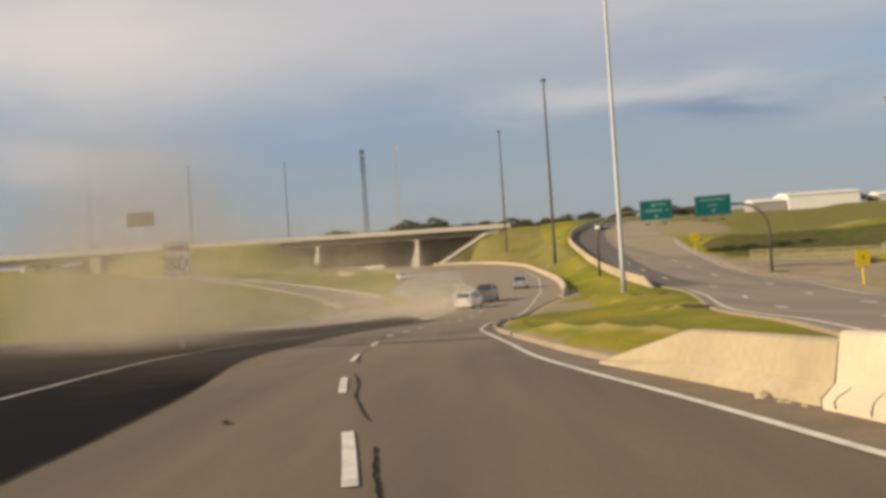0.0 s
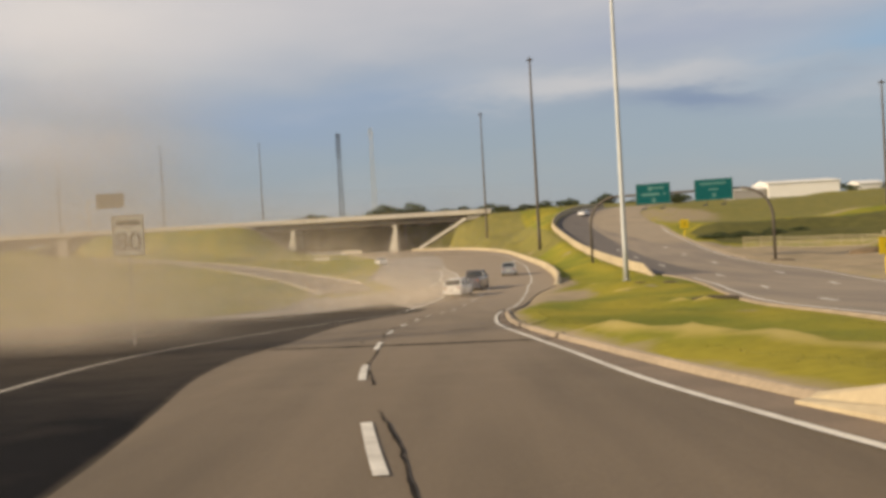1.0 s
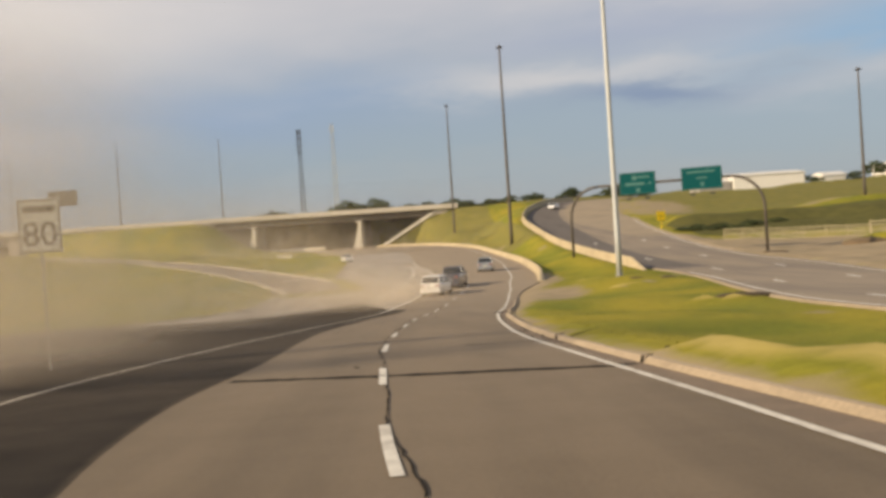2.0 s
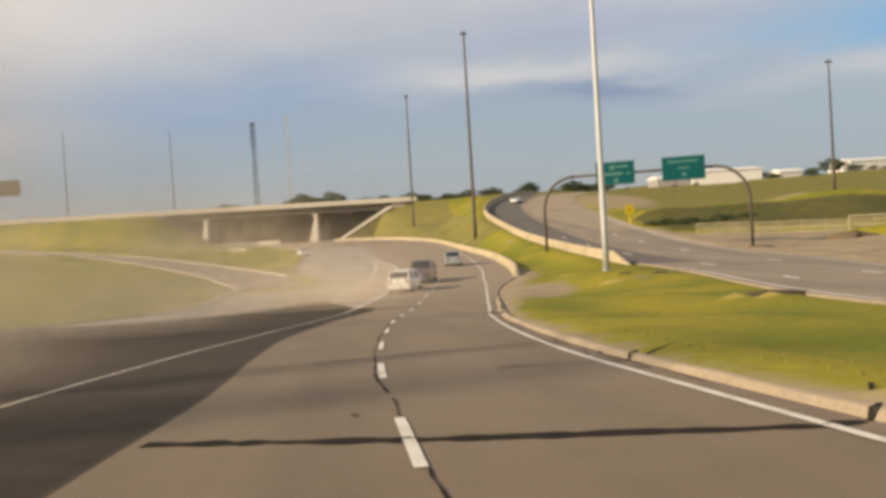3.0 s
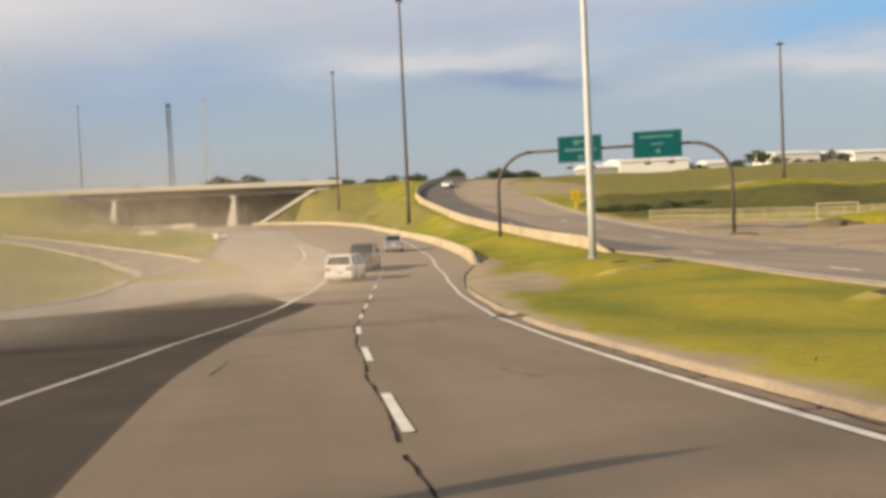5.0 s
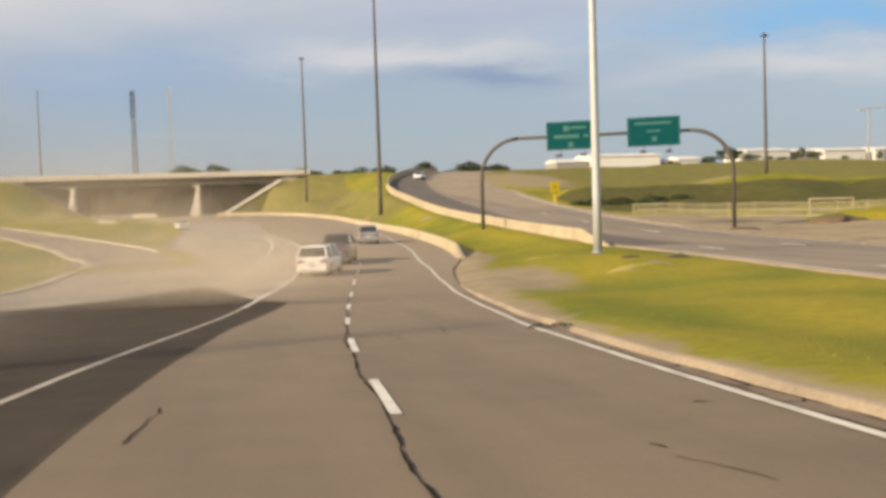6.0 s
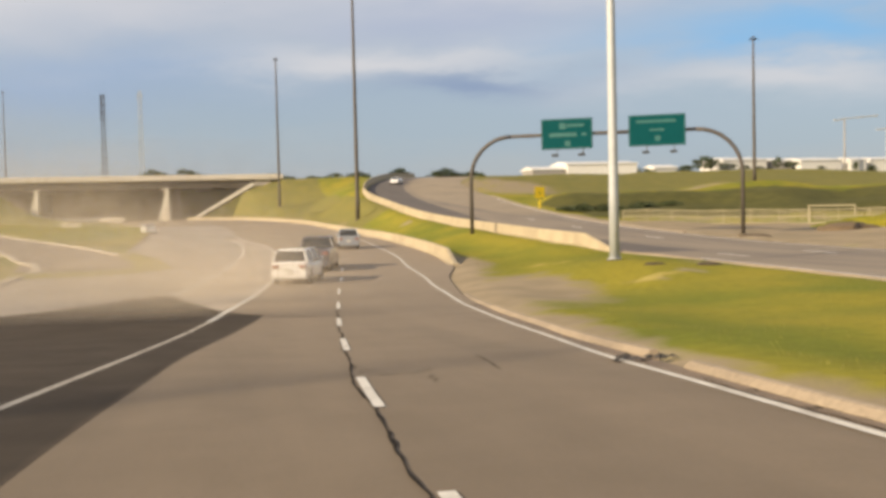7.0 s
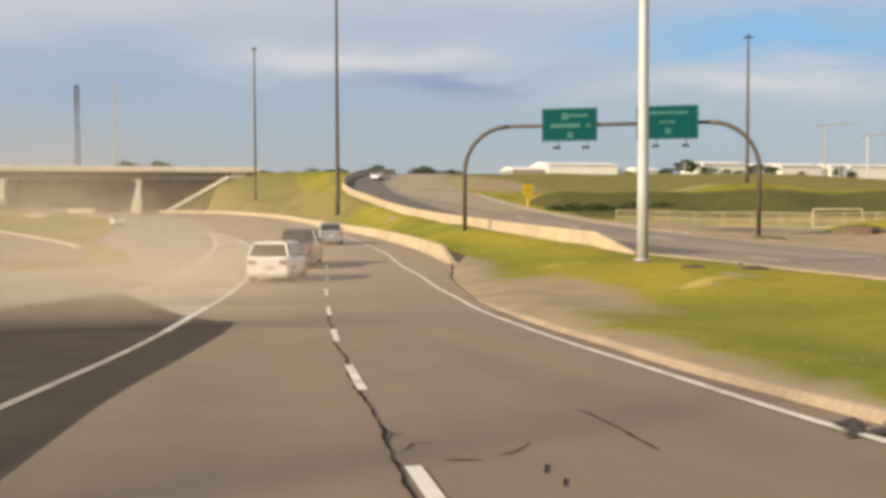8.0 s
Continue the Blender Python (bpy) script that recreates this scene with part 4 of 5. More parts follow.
def light_pole(at, height, base_r, top_r, mat, label, head=True):
    t = thing("light_pole", at, label, "light pole", "tall light poles")
    bm = box(bmesh.new(), base_r * 2.6, base_r * 2.6, 0.6, (0, 0, -0.28), 0.04)
    part("footing", bm, FOOTING, t, "soil-stained concrete footing")
    steps = 12
    bm = tube(bmesh.new(), [(0, 0, height * k / steps) for k in range(steps + 1)], [base_r + (top_r - base_r) * k / steps for k in range(steps + 1)], 16)
    part("shaft", bm, mat, t, smooth=True)
    bm = tube(bmesh.new(), [(0, 0, 0.04), (0, 0, 0.08)], base_r * 1.4, 16)
    part("flange", bm, mat, t)
    if head:
        part("cap", tube(bmesh.new(), [(0, 0, height), (0, 0, height + 0.12)], [top_r * 1.5, top_r * 0.6], 10), mat, t)
        loop = [(0.42 * math.cos(v), 0.42 * math.sin(v), height - 0.25) for v in (2 * math.pi * k / 14 for k in range(15))]
        ring = part("lamp_ring", tube(bmesh.new(), loop, 0.05, 6), mat, t, "steel ring at the mast head")
        for k in range(4):
            v = math.pi / 4 + k * math.pi / 2
            part("luminaire", box(bmesh.new(), 0.22, 0.22, 0.16, (0.46 * math.cos(v), 0.46 * math.sin(v), height - 0.34), 0.04), DARK, ring, "dark floodlight")
    return t


light_pole((12.90, 71.94, float(ground_z(12.90, 71.94))), 31.0, 0.185, 0.075, PALE_STEEL, "tall pale tapered steel light pole in the grass median")
light_pole((15.09, 158.8, -1.75), 29.3, 0.27, 0.12, BROWN_STEEL, "tall dark tapered steel light pole on the grass bank")
light_pole((10.0, 230.0, 0.45), 27.6, 0.26, 0.11, BROWN_STEEL, "tall dark tapered steel light pole below the overpass")
light_pole((70.7, 164.2, 2.1), 19.7, 0.26, 0.11, BROWN_STEEL, "tall dark tapered steel light pole in the open field")
for x, y, z, h in ((-108.5, 400, 0, 34.6), (-69.9, 400, 0, 34.9), (-149, 400, 0, 33.4)):
    light_pole((x, y, float(natural_z(x, y)) - 0.2), h, 0.26, 0.11, BROWN_STEEL, "tall dark tapered steel light pole behind the overpass")


# ---- sign gantry ----

def sign_gantry():
    a, b = Vector((14.85, 101.3, -2.45)), Vector((29.8, 93.15, -2.45))
    d = (b - a).normalized()
    d.z = 0
    top, bend = 4.02, 2.7
    t = thing("sign_gantry", a, "brown steel arched gantry with two green direction signs", "sign gantry", turn=math.degrees(math.atan2(d.y, d.x)))
    span, h = (b - a).length, top + 2.45

    def leg(x0, s):
        pts = [(x0, 0, 0.0), (x0, 0, h - bend)]
        pts += [(x0 + s * bend * (1 - math.cos(v)), 0, h - bend + bend * math.sin(v)) for v in (math.pi / 2 * k / 8 for k in range(1, 9))]
        return pts
    part("post", tube(bmesh.new(), leg(0, 1), 0.125, 12), BROWN_STEEL, t, smooth=True)
    part("post", tube(bmesh.new(), leg(span, -1), 0.125, 12), BROWN_STEEL, t, smooth=True)
    part("beam", tube(bmesh.new(), [(bend - 0.1, 0, h), (span - bend + 0.1, 0, h)], 0.11, 12), BROWN_STEEL, t, smooth=True)
    for x in (0, span):
        part("footing", tube(bmesh.new(), [(x, 0, -0.6), (x, 0, -0.12 if x == 0 else 0.02)], 0.36, 16), FOOTING, t, "round soil-stained concrete footing")
    for name, x0, w, bars in (("left", 4.75, 3.25, ((-0.25, 0.48, 0.42, 0.38), (0.55, 0.52, 1.1, 0.17), (-0.25, -0.06, 1.75, 0.24), (1.1, -0.06, 0.3, 0.17), (0.05, -0.62, 0.36, 0.34))),
                              ("right", 10.25, 3.45, ((-0.05, 0.55, 2.4, 0.18), (0.0, 0.02, 0.9, 0.14), (0.05, -0.5, 0.32, 0.32)))):
        cx, cz, hh = x0 + w / 2, h + 0.02, 1.92
        board = part("sign_board", box(bmesh.new(), w, 0.06, hh, (cx, -0.24, cz), 0.02), GREEN, t, "dark teal-green road sign board")
        part("border", frame_bars(w - 0.08, hh - 0.08, 0.045, (cx, -0.275, cz)), EDGE_GREEN, board, "thin faded border")
        for bx, bz, bw, bh in bars:
            part("lettering", box(bmesh.new(), bw, 0.012, bh, (cx + bx, -0.277, cz + bz), 0.0), PALE_GREEN, board, "faded white lettering")
        for bx in (-w * 0.36, w * 0.36):
            part("bracket", box(bmesh.new(), 0.10, 0.26, 1.6, (cx + bx, -0.11, cz)), BROWN_STEEL, t)
        for bx in (-0.62, 1.05):
            part("lamp_arm", tube(bmesh.new(), [(cx + bx, -0.15, cz - 0.9), (cx + bx, -0.5, cz - 1.25), (cx + bx, -0.95, cz - 1.38)], 0.03, 6), BROWN_STEEL, t)
            part("sign_lamp", box(bmesh.new(), 0.42, 0.26, 0.15, (cx + bx, -1.05, cz - 1.38), 0.03), DARK, t, "small dark floodlight")
    return t


def frame_bars(w, h, b, at):
    bm = bmesh.new()
    x, y, z = at
    box(bm, w, 0.010, b, (x, y, z + h / 2 - b / 2))
    box(bm, w, 0.010, b, (x, y, z - h / 2 + b / 2))
    box(bm, b, 0.010, h - 2 * b, (x - w / 2 + b / 2, y, z))
    box(bm, b, 0.010, h - 2 * b, (x + w / 2 - b / 2, y, z))
    return bm


EDGE_GREEN = material("faded_border", (0.01, 0.10, 0.095), 0.6, spread=0.15, coarse=3, fine=14, bump=0.02)
PALE_GREEN = material("faded_lettering", (0.022, 0.125, 0.12), 0.5, spread=0.15, coarse=3, fine=14, bump=0.02)
sign_gantry()


# ---- small road signs ----
def warning_sign(x, y, z, size, turn, label, shape="diamond", tall=2.2):
    t = thing("road_sign", (x, y, z), label, "road sign", turn=turn)
    part("post", box(bmesh.new(), 0.10, 0.10, tall + 0.3, (0, 0, (tall + 0.3) / 2 - 0.3), 0.01), YELLOW if shape == "panel" else STEEL, t)
    bm = bmesh.new()
    if shape == "diamond":
        m = Matrix.Translation((0, -0.07, tall + size * 0.3)) @ Matrix.Rotation(radians(45), 4, "Y") @ Matrix.Diagonal((size, 0.02, size, 1))
        bmesh.ops.create_cube(bm, size=1.0, matrix=m)
    else:
        box(bm, size, 0.03, size, (0, -0.07, tall), 0.02)
    part("panel", bm, YELLOW, t, "bright yellow panel")
    bm = box(bmesh.new(), size * 0.10, 0.008, size * 0.22, (0, -0.09, tall + (size * 0.3 if shape == "diamond" else 0)))
    part("symbol", bm, DARK, t, "dark symbol")
    return t


warning_sign(35.2, 150, float(ground_z(35.2, 150)), 1.3, 12, "yellow square warning sign on a yellow post beside the road", "panel", 2.0)
warning_sign(27.9, 66.0, float(ground_z(27.9, 66.0)), 1.05, 12, "yellow square warning sign on a yellow post at the yard", "panel", 1.75)


def speed_sign(x, y):
    """A white speed plate with its number, on a steel post."""
    z = float(main_z(x, y))
    t = thing("speed_sign", (x, y, z), "white rectangular speed limit sign on a steel post", "road sign", turn=6)
    part("post", box(bmesh.new(), 0.04, 0.04, 3.25, (0, 0, 1.625), 0.006), STEEL, t)
    plate = part("plate", box(bmesh.new(), 0.80, 0.012, 1.04, (0, -0.045, 2.78), 0.004), WHITE_SHEET, t, "white sheet with dark figures")
    part("border", frame_bars(0.76, 1.00, 0.02, (0, -0.054, 2.78)), DARK, plate)
    part("heading", box(bmesh.new(), 0.60, 0.006, 0.13, (0, -0.054, 3.10)), DARK, plate, "dark heading")
    font = bpy.data.curves.new("figures", "FONT")
    font.body, font.size, font.extrude, font.align_x, font.align_y = "80", 0.66, 0.003, "CENTER", "CENTER"
    tmp = bpy.data.objects.new("figures", font)
    scene.collection.objects.link(tmp)
    bpy.context.view_layer.update()
    me = bpy.data.meshes.new_from_object(tmp.evaluated_get(bpy.context.evaluated_depsgraph_get()))
    bpy.data.objects.remove(tmp)
    me.materials.clear()
    me.materials.append(DARK)
    ob = new("figures", me)
    ob.parent = plate
    ob.matrix_basis = pose(0, -0.056, 2.60, 90, 0, 0)


speed_sign(-7.06, 28.9)


# ---- overpass ----
def overpass():
    t = thing("overpass", (-45, DECK_Y, 0), "long wide concrete overpass on pale slanted piers and grass banks", "bridge")
    top, depth = DECK_TOP, 22.0

    def bx(name, x0, x1, y0, y1, z0, z1, mat, label="", bevel=0.0):
        return part(name, box(bmesh.new(), x1 - x0, y1 - y0, z1 - z0, ((x0 + x1) / 2 + 45, (y0 + y1) / 2, (z0 + z1) / 2), bevel), mat, t, label)
    bx("deck", -260, 12, 0, depth, top - 0.35, top, PALE_CONCRETE, "concrete deck slab")
    bx("parapet", -260, 12, -0.35, 0.0, top - 0.20, top + 0.80, PARAPET, "pale sunlit concrete parapet", 0.04)
    bx("parapet", -260, 12, depth, depth + 0.35, top - 0.20, top + 0.80, PARAPET, "pale sunlit concrete parapet", 0.04)
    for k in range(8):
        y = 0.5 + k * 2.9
        bx("girder", -46, 6, y, y + 0.55, top - 1.75, top - 0.352, GIRDER, "dark brown girder")
        bx("girder", -200, -92, y, y + 0.55, top - 1.75, top - 0.352, GIRDER, "dark brown girder")
    # piers: front wedges shaped like each pier's sunlit side, broad-footed, columns behind
    for px, foot in ((-11.5, -2.9), (-36.2, -2.9), (-110.0, 0.6), (-132.0, 0.6)):
        cap = top - 1.76
        bx("pier_cap", px - 0.7, px + 0.7, 0.3, depth - 0.3, cap - 0.6, cap, GREY_CONCRETE, "", 0.05)
        bm = bmesh.new()
        lean = 1.1
        loft(bm, [[(px + 45 - 0.75 - lean, y, foot), (px + 45 + 0.6, y, foot), (px + 45 + 0.5, y, cap - 0.3), (px + 45 + 0.1, y, cap - 0.3)] for y in (-1.6, 0.9)])
        part("pier", bm, PALE_CONCRETE, t, "pale concrete wedge in the shape of a pier's sunlit side")
        for y in (7.0, 14.0):
            bx("column", px - 0.6, px + 0.6, y, y + 1.2, foot, cap - 0.602, GREY_CONCRETE, "", 0.06)
    # slope paving under the right-hand end, with its pale edge beam
    bm = bmesh.new()
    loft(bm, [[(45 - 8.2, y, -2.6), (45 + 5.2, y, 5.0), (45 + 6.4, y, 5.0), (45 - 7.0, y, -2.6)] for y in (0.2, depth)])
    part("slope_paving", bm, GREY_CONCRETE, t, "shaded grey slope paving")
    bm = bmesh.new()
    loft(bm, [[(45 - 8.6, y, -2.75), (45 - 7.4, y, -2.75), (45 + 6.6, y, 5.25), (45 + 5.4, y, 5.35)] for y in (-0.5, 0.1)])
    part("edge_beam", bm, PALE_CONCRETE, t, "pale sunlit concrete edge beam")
    # thin upright grass face over the gap, shaped to fit the camera's view
    bm = bmesh.new()
    loft(bm, [[(45 - 7.3, y, -3.2), (45 + 6.5, y, 4.75), (45 + 12.0, y, 5.4), (45 + 12.0, y, -3.2)] for y in (-0.42, 0.15)])
    end_panel = part("end_panel", bm, GRASS, t, "upright grass panel filling the gap beside the edge beam")
    # same haze-dulled tone as the bank beside it
    set_mask(end_panel, "meadow_haze", np.ones(len(end_panel.data.vertices)))
    bx("abutment", 6.3, 9.5, 0.3, depth, -2.0, top - 0.352, GREY_CONCRETE)
    bx("abutment", -48.5, -45.5, 0.3, depth, -2.5, top - 0.352, GREY_CONCRETE)
    bx("abutment", -93.5, -91.0, 0.3, depth, -1.0, top - 0.352, GREY_CONCRETE)
    # added wall closes the underpass to keep it dark; pale tone mimics haze
    bx("back_wall", -45.5, 6.3, depth - 2.0, depth - 1.2, -3.2, top - 0.352, PALE_CONCRETE, "pale concrete back wall, added to close and darken the underpass")
    # stands in for a strip of sunlit ground, set forward to catch sun
    bx("ledge", -34.5, -20.0, 2.6, 3.4, -3.1, -1.0, PALE_CONCRETE, "low pale ledge standing in for a sunlit strip of ground", 0.05)
    return t


overpass()

# board on an arm above the overpass
t = thing("overhead_sign", (-87.5, DECK_Y + 6.0, DECK_TOP), "back of a dark overhead sign board on a steel post", "road sign")
part("post", tube(bmesh.new(), [(0, 0, 0), (0, 0, 8.8)], 0.2, 10), STEEL, t, smooth=True)
part("arm", tube(bmesh.new(), [(0, 0, 8.2), (12.5, 0, 8.2)], 0.12, 8), STEEL, t, smooth=True)
part("sign_board", box(bmesh.new(), 7.0, 0.12, 3.7, (5.6, -0.25, 8.2), 0.03), PALE_BOARD, t, "dark grey back of the board")
for x in (3.2, 5.6, 8.0):
    part("stiffener", box(bmesh.new(), 0.14, 0.1, 3.6, (x, -0.36, 8.2)), DARK, t)


# ---- lattice towers on the skyline ----
def lattice_tower(x, y, z, height, w, mat, label, antennas):
    t = thing("lattice_tower", (x, y, z), label, "tower")
    for sx, sy in ((-1, -1), (1, -1), (1, 1), (-1, 1)):
        part("leg", tube(bmesh.new(), [(sx * w, sy * w, 0), (sx * w * 0.45, sy * w * 0.45, height)], 0.22, 6), mat, t)
    n = 16
    bm = bmesh.new()
    for k in range(n):
        z0, z1 = height * k / n, height * (k + 1) / n
        w0, w1 = w * (1 - 0.55 * k / n), w * (1 - 0.55 * (k + 1) / n)
        for s in (-1, 1):
            tube(bm, [(-w0, s * w0, z0), (w1, s * w1, z1)], 0.12, 4)
            tube(bm, [(w0, s * w0, z0), (-w1, s * w1, z1)], 0.12, 4)
            tube(bm, [(s * w0, -w0, z0), (s * w1, w1, z1)], 0.12, 4)
    part("bracing", bm, mat, t)
    for h in antennas:
        for s in (-1, 1):
            part("antenna", box(bmesh.new(), 0.9, 0.6, 5.0, (s * 1.6, -1.2, h), 0.1), mat, t)
    return t


# ---- buildings on the far rise ----
def warehouse(x, y, z, w, d, h, label, mat, turn=0.0, bays=6):
    t = thing("warehouse", (x, y, z), label, "warehouse", turn=turn)
    part("wall", box(bmesh.new(), w, d, h, (0, 0, h / 2 - 0.5), 0.05), mat, t)
    bm = bmesh.new()
    loft(bm, [[(sx * (w / 2 + 0.4), -d / 2 - 0.4, h - 0.5), (sx * (w / 2 + 0.4), 0, h + 0.6), (sx * (w / 2 + 0.4), d / 2 + 0.4, h - 0.5), (sx * (w / 2 + 0.4), d / 2 + 0.4, h - 0.9), (sx * (w / 2 + 0.4), -d / 2 - 0.4, h - 0.9)] for sx in (-1, 1)])
    part("roof", bm, ROOF_WHITE, t, "pale metal roof")
    for k in range(bays):
        u = -w / 2 + w * (k + 0.5) / bays
        part("loading_door", box(bmesh.new(), w / bays * 0.30, 0.15, h * 0.24, (u, -d / 2 - 0.06, h * 0.12 - 0.4)), GREY_CLAD, t)
    return t


# ---- trees and bushes ----
def tree(name, at, height, spread, label, category, seed, clumps=46):
    r = random.Random(seed)
    t = thing(name, at, label, category)
    trunk = height * 0.35
    bm = tube(bmesh.new(), [(0, 0, -0.3), (0.05, 0, trunk * 0.6), (0.1, 0.05, trunk)], [height * 0.035, height * 0.026, height * 0.018], 7)
    for k in range(4):
        a = k * 1.57 + r.uniform(-0.4, 0.4)
        tube(bm, [(0.05, 0, trunk * 0.8), (math.cos(a) * spread * 0.25, math.sin(a) * spread * 0.25, trunk * 1.4), (math.cos(a) * spread * 0.45, math.sin(a) * spread * 0.45, height * 0.7)], [height * 0.014, height * 0.010, height * 0.004], 5)
    part("trunk", bm, BARK, t)
    bm = bmesh.new()
    for _ in range(clumps):
        a, v = r.uniform(0, 6.283), r.uniform(0, 1)
        zz = height * (0.30 + 0.70 * v)
        rad = spread * 0.5 * math.sqrt(max(0.05, 1 - (2 * v - 0.9) ** 2)) * r.uniform(0.25, 1.05)
        c = Vector((math.cos(a) * rad, math.sin(a) * rad, zz))
        for _ in range(14):
            d = Vector((r.gauss(0, 1), r.gauss(0, 1), r.gauss(0, 0.7))) * spread * 0.075
            s = spread * r.uniform(0.03, 0.065)
            n1, n2 = Vector((r.gauss(0, 1), r.gauss(0, 1), r.gauss(0, 1))).normalized(), Vector((r.gauss(0, 1), r.gauss(0, 1), r.gauss(0, 1))).normalized()
            p = c + d
            bm.faces.new([bm.verts.new(p + n1 * s), bm.verts.new(p + n2 * s), bm.verts.new(p - n1 * s), bm.verts.new(p - n2 * s * 0.7)])
    part("crown", bm, FOLIAGE, t)
    return t


# ---- far skyline ----
lattice_tower(-98, 985, float(natural_z(-98, 985)) - 0.5, 104, 2.3, DARK, "dark lattice tower with antennas on the skyline", (101, 95, 89, 83))
lattice_tower(-70, 1040, float(natural_z(-70, 1040)) - 0.5, 114, 2.4, PALE_STEEL, "slender pale lattice tower on the skyline", (108,))
def shed(x0, x1, y, depth, top, label, mat, turn=0.0, bays=6):
    z = float(natural_z((x0 + x1) / 2, y)) - 0.4
    warehouse((x0 + x1) / 2, y + depth / 2, z, x1 - x0, depth, top - z - 0.6, label, mat, turn, bays)


shed(127.5, 155, 400, 22, 15.7, "long white warehouse with a pale roof on the rise", ROOF_WHITE, -2)
shed(114, 126.5, 402, 14, 13.9, "low grey shed beside the white warehouse", GREY_CLAD, 0, 3)
shed(161, 170, 398, 10, 13.7, "small low white shed among the trees on the rise", ROOF_WHITE, 3, 2)
shed(190, 209, 400, 18, 16.4, "white warehouse behind trees on the far rise", ROOF_WHITE, 2, 4)
shed(212, 221, 402, 16, 16.0, "grey-fronted white shed beside a dark tree", GREY_CLAD, 0, 2)
shed(223.5, 242, 400, 18, 15.9, "white warehouse on the far rise", ROOF_WHITE, 2, 4)
shed(246, 253, 400, 14, 15.8, "short white warehouse on the far rise", ROOF_WHITE, 0, 2)
shed(257, 284, 402, 18, 15.9, "white warehouse on the far rise", ROOF_WHITE, 0, 5)
far_tree = [tree("tree", (20, 430, 9.6), 6.5, 8.5, "dark green broad tree on the skyline", "tree", 1), tree("tree", (44, 436, 10.4), 5.0, 7.5, "dark green broad tree on the skyline", "tree", 2), tree("tree", (70, 440, 11.0), 7.5, 8.0, "dark green broad tree on the skyline", "tree", 3)]
rng = random.Random(11)
for ob in far_tree:
    ob.scale = (0.9, 0.8, 0.6)
for k in range(170):
    x = -66 + k * 2.36 + rng.uniform(-2, 2)
    if 112 < x and rng.random() < 0.86:
        continue
    y = 440 + rng.uniform(-10, 34)
    s = rng.uniform(0.42, 0.72) * (1.0 if 0 < x < 138 else 1.35 if x <= 0 else 0.8)
    ob = copy_thing(rng.choice(far_tree), pose(x, y, float(natural_z(x, y)) - 0.3, 0, 0, rng.uniform(0, 360)))
    ob.scale = (s * 1.7, s * 1.5, s)
# broad grey-green trees and dark scrub between the warehouses
for x, y, s, w in ((180.5, 396, 0.85, 1.0), (185.0, 399, 0.62, 1.1), (175.5, 401, 0.50, 1.2), (210.3, 394, 0.72, 0.42), (215.0, 393, 0.42, 0.9), (244.2, 394, 0.72, 0.38), (196.0, 393, 0.33, 0.6), (202.5, 394, 0.26, 0.8), (155.5, 392, 0.52, 0.45), (150.0, 389, 0.34, 0.5), (159.0, 394, 0.44, 0.35), (229.0, 394, 0.30, 0.5), (163.0, 388, 0.22, 1.0), (169.0, 389, 0.24, 1.1), (251.0, 393, 0.40, 0.5), (188.0, 392, 0.36, 0.9)):
    ob = copy_thing(far_tree[int(x) % 3], pose(x, y, float(natural_z(x, y)) - 0.3, 0, 0, x * 37 % 360))
    ob.scale = (w, w, s)
bush = tree("bush", (39.5, 147.0, float(ground_z(39.5, 147.0)) - 0.2), 1.5, 3.6, "dark green shrub at the foot of the bank", "shrub", 5, 40)
for x, y, s in ((43.0, 147.6, 1.0), (47.5, 149.0, 0.9), (41.2, 144.0, 0.8), (37.2, 146.2, 0.7), (52.0, 150.5, 0.8), (44.0, 143.0, 0.75)):
    ob = copy_thing(bush, pose(x, y, float(ground_z(x, y)) - 0.2, 0, 0, x * 40))
    ob.scale = (s * 1.2, s, s * 0.55)
bush.scale = (1.2, 1, 0.55)


def arm_mast(x, y, top, shaft, label):
    """A tall mast with a short and a long level arm, like a T out of balance."""
    z = float(natural_z(x, y)) - 0.3
    h = top - z
    t = thing("lamp_mast", (x, y, z), label, "lamp mast", "masts by the warehouses")
    part("shaft", tube(bmesh.new(), [(0, 0, 0), (0, 0, h)], [0.42, 0.28], 8), shaft, t)
    for a, b in (((-3.4, -0.5), (0, 0)), ((0, 0), (13.5, 1.1))):
        part("arm", tube(bmesh.new(), [(a[0], 0, h + a[1]), (b[0], 0, h + b[1])], 0.26, 8), PALE_STEEL, t, "pale level arm")
    for u, v in ((-3.6, -0.5), (13.8, 1.1), (6.8, 0.55)):
        part("luminaire", box(bmesh.new(), 2.2, 0.9, 0.55, (u, 0, h + v), 0.1), PALE_STEEL, t, "pale floodlight")


arm_mast(240.7, 396, 30.6, GREY_CLAD, "grey mast with pale level lamp arms by the warehouses")
arm_mast(259.7, 396, 26.8, PALE_STEEL, "pale mast with pale level lamp arms by the warehouses")


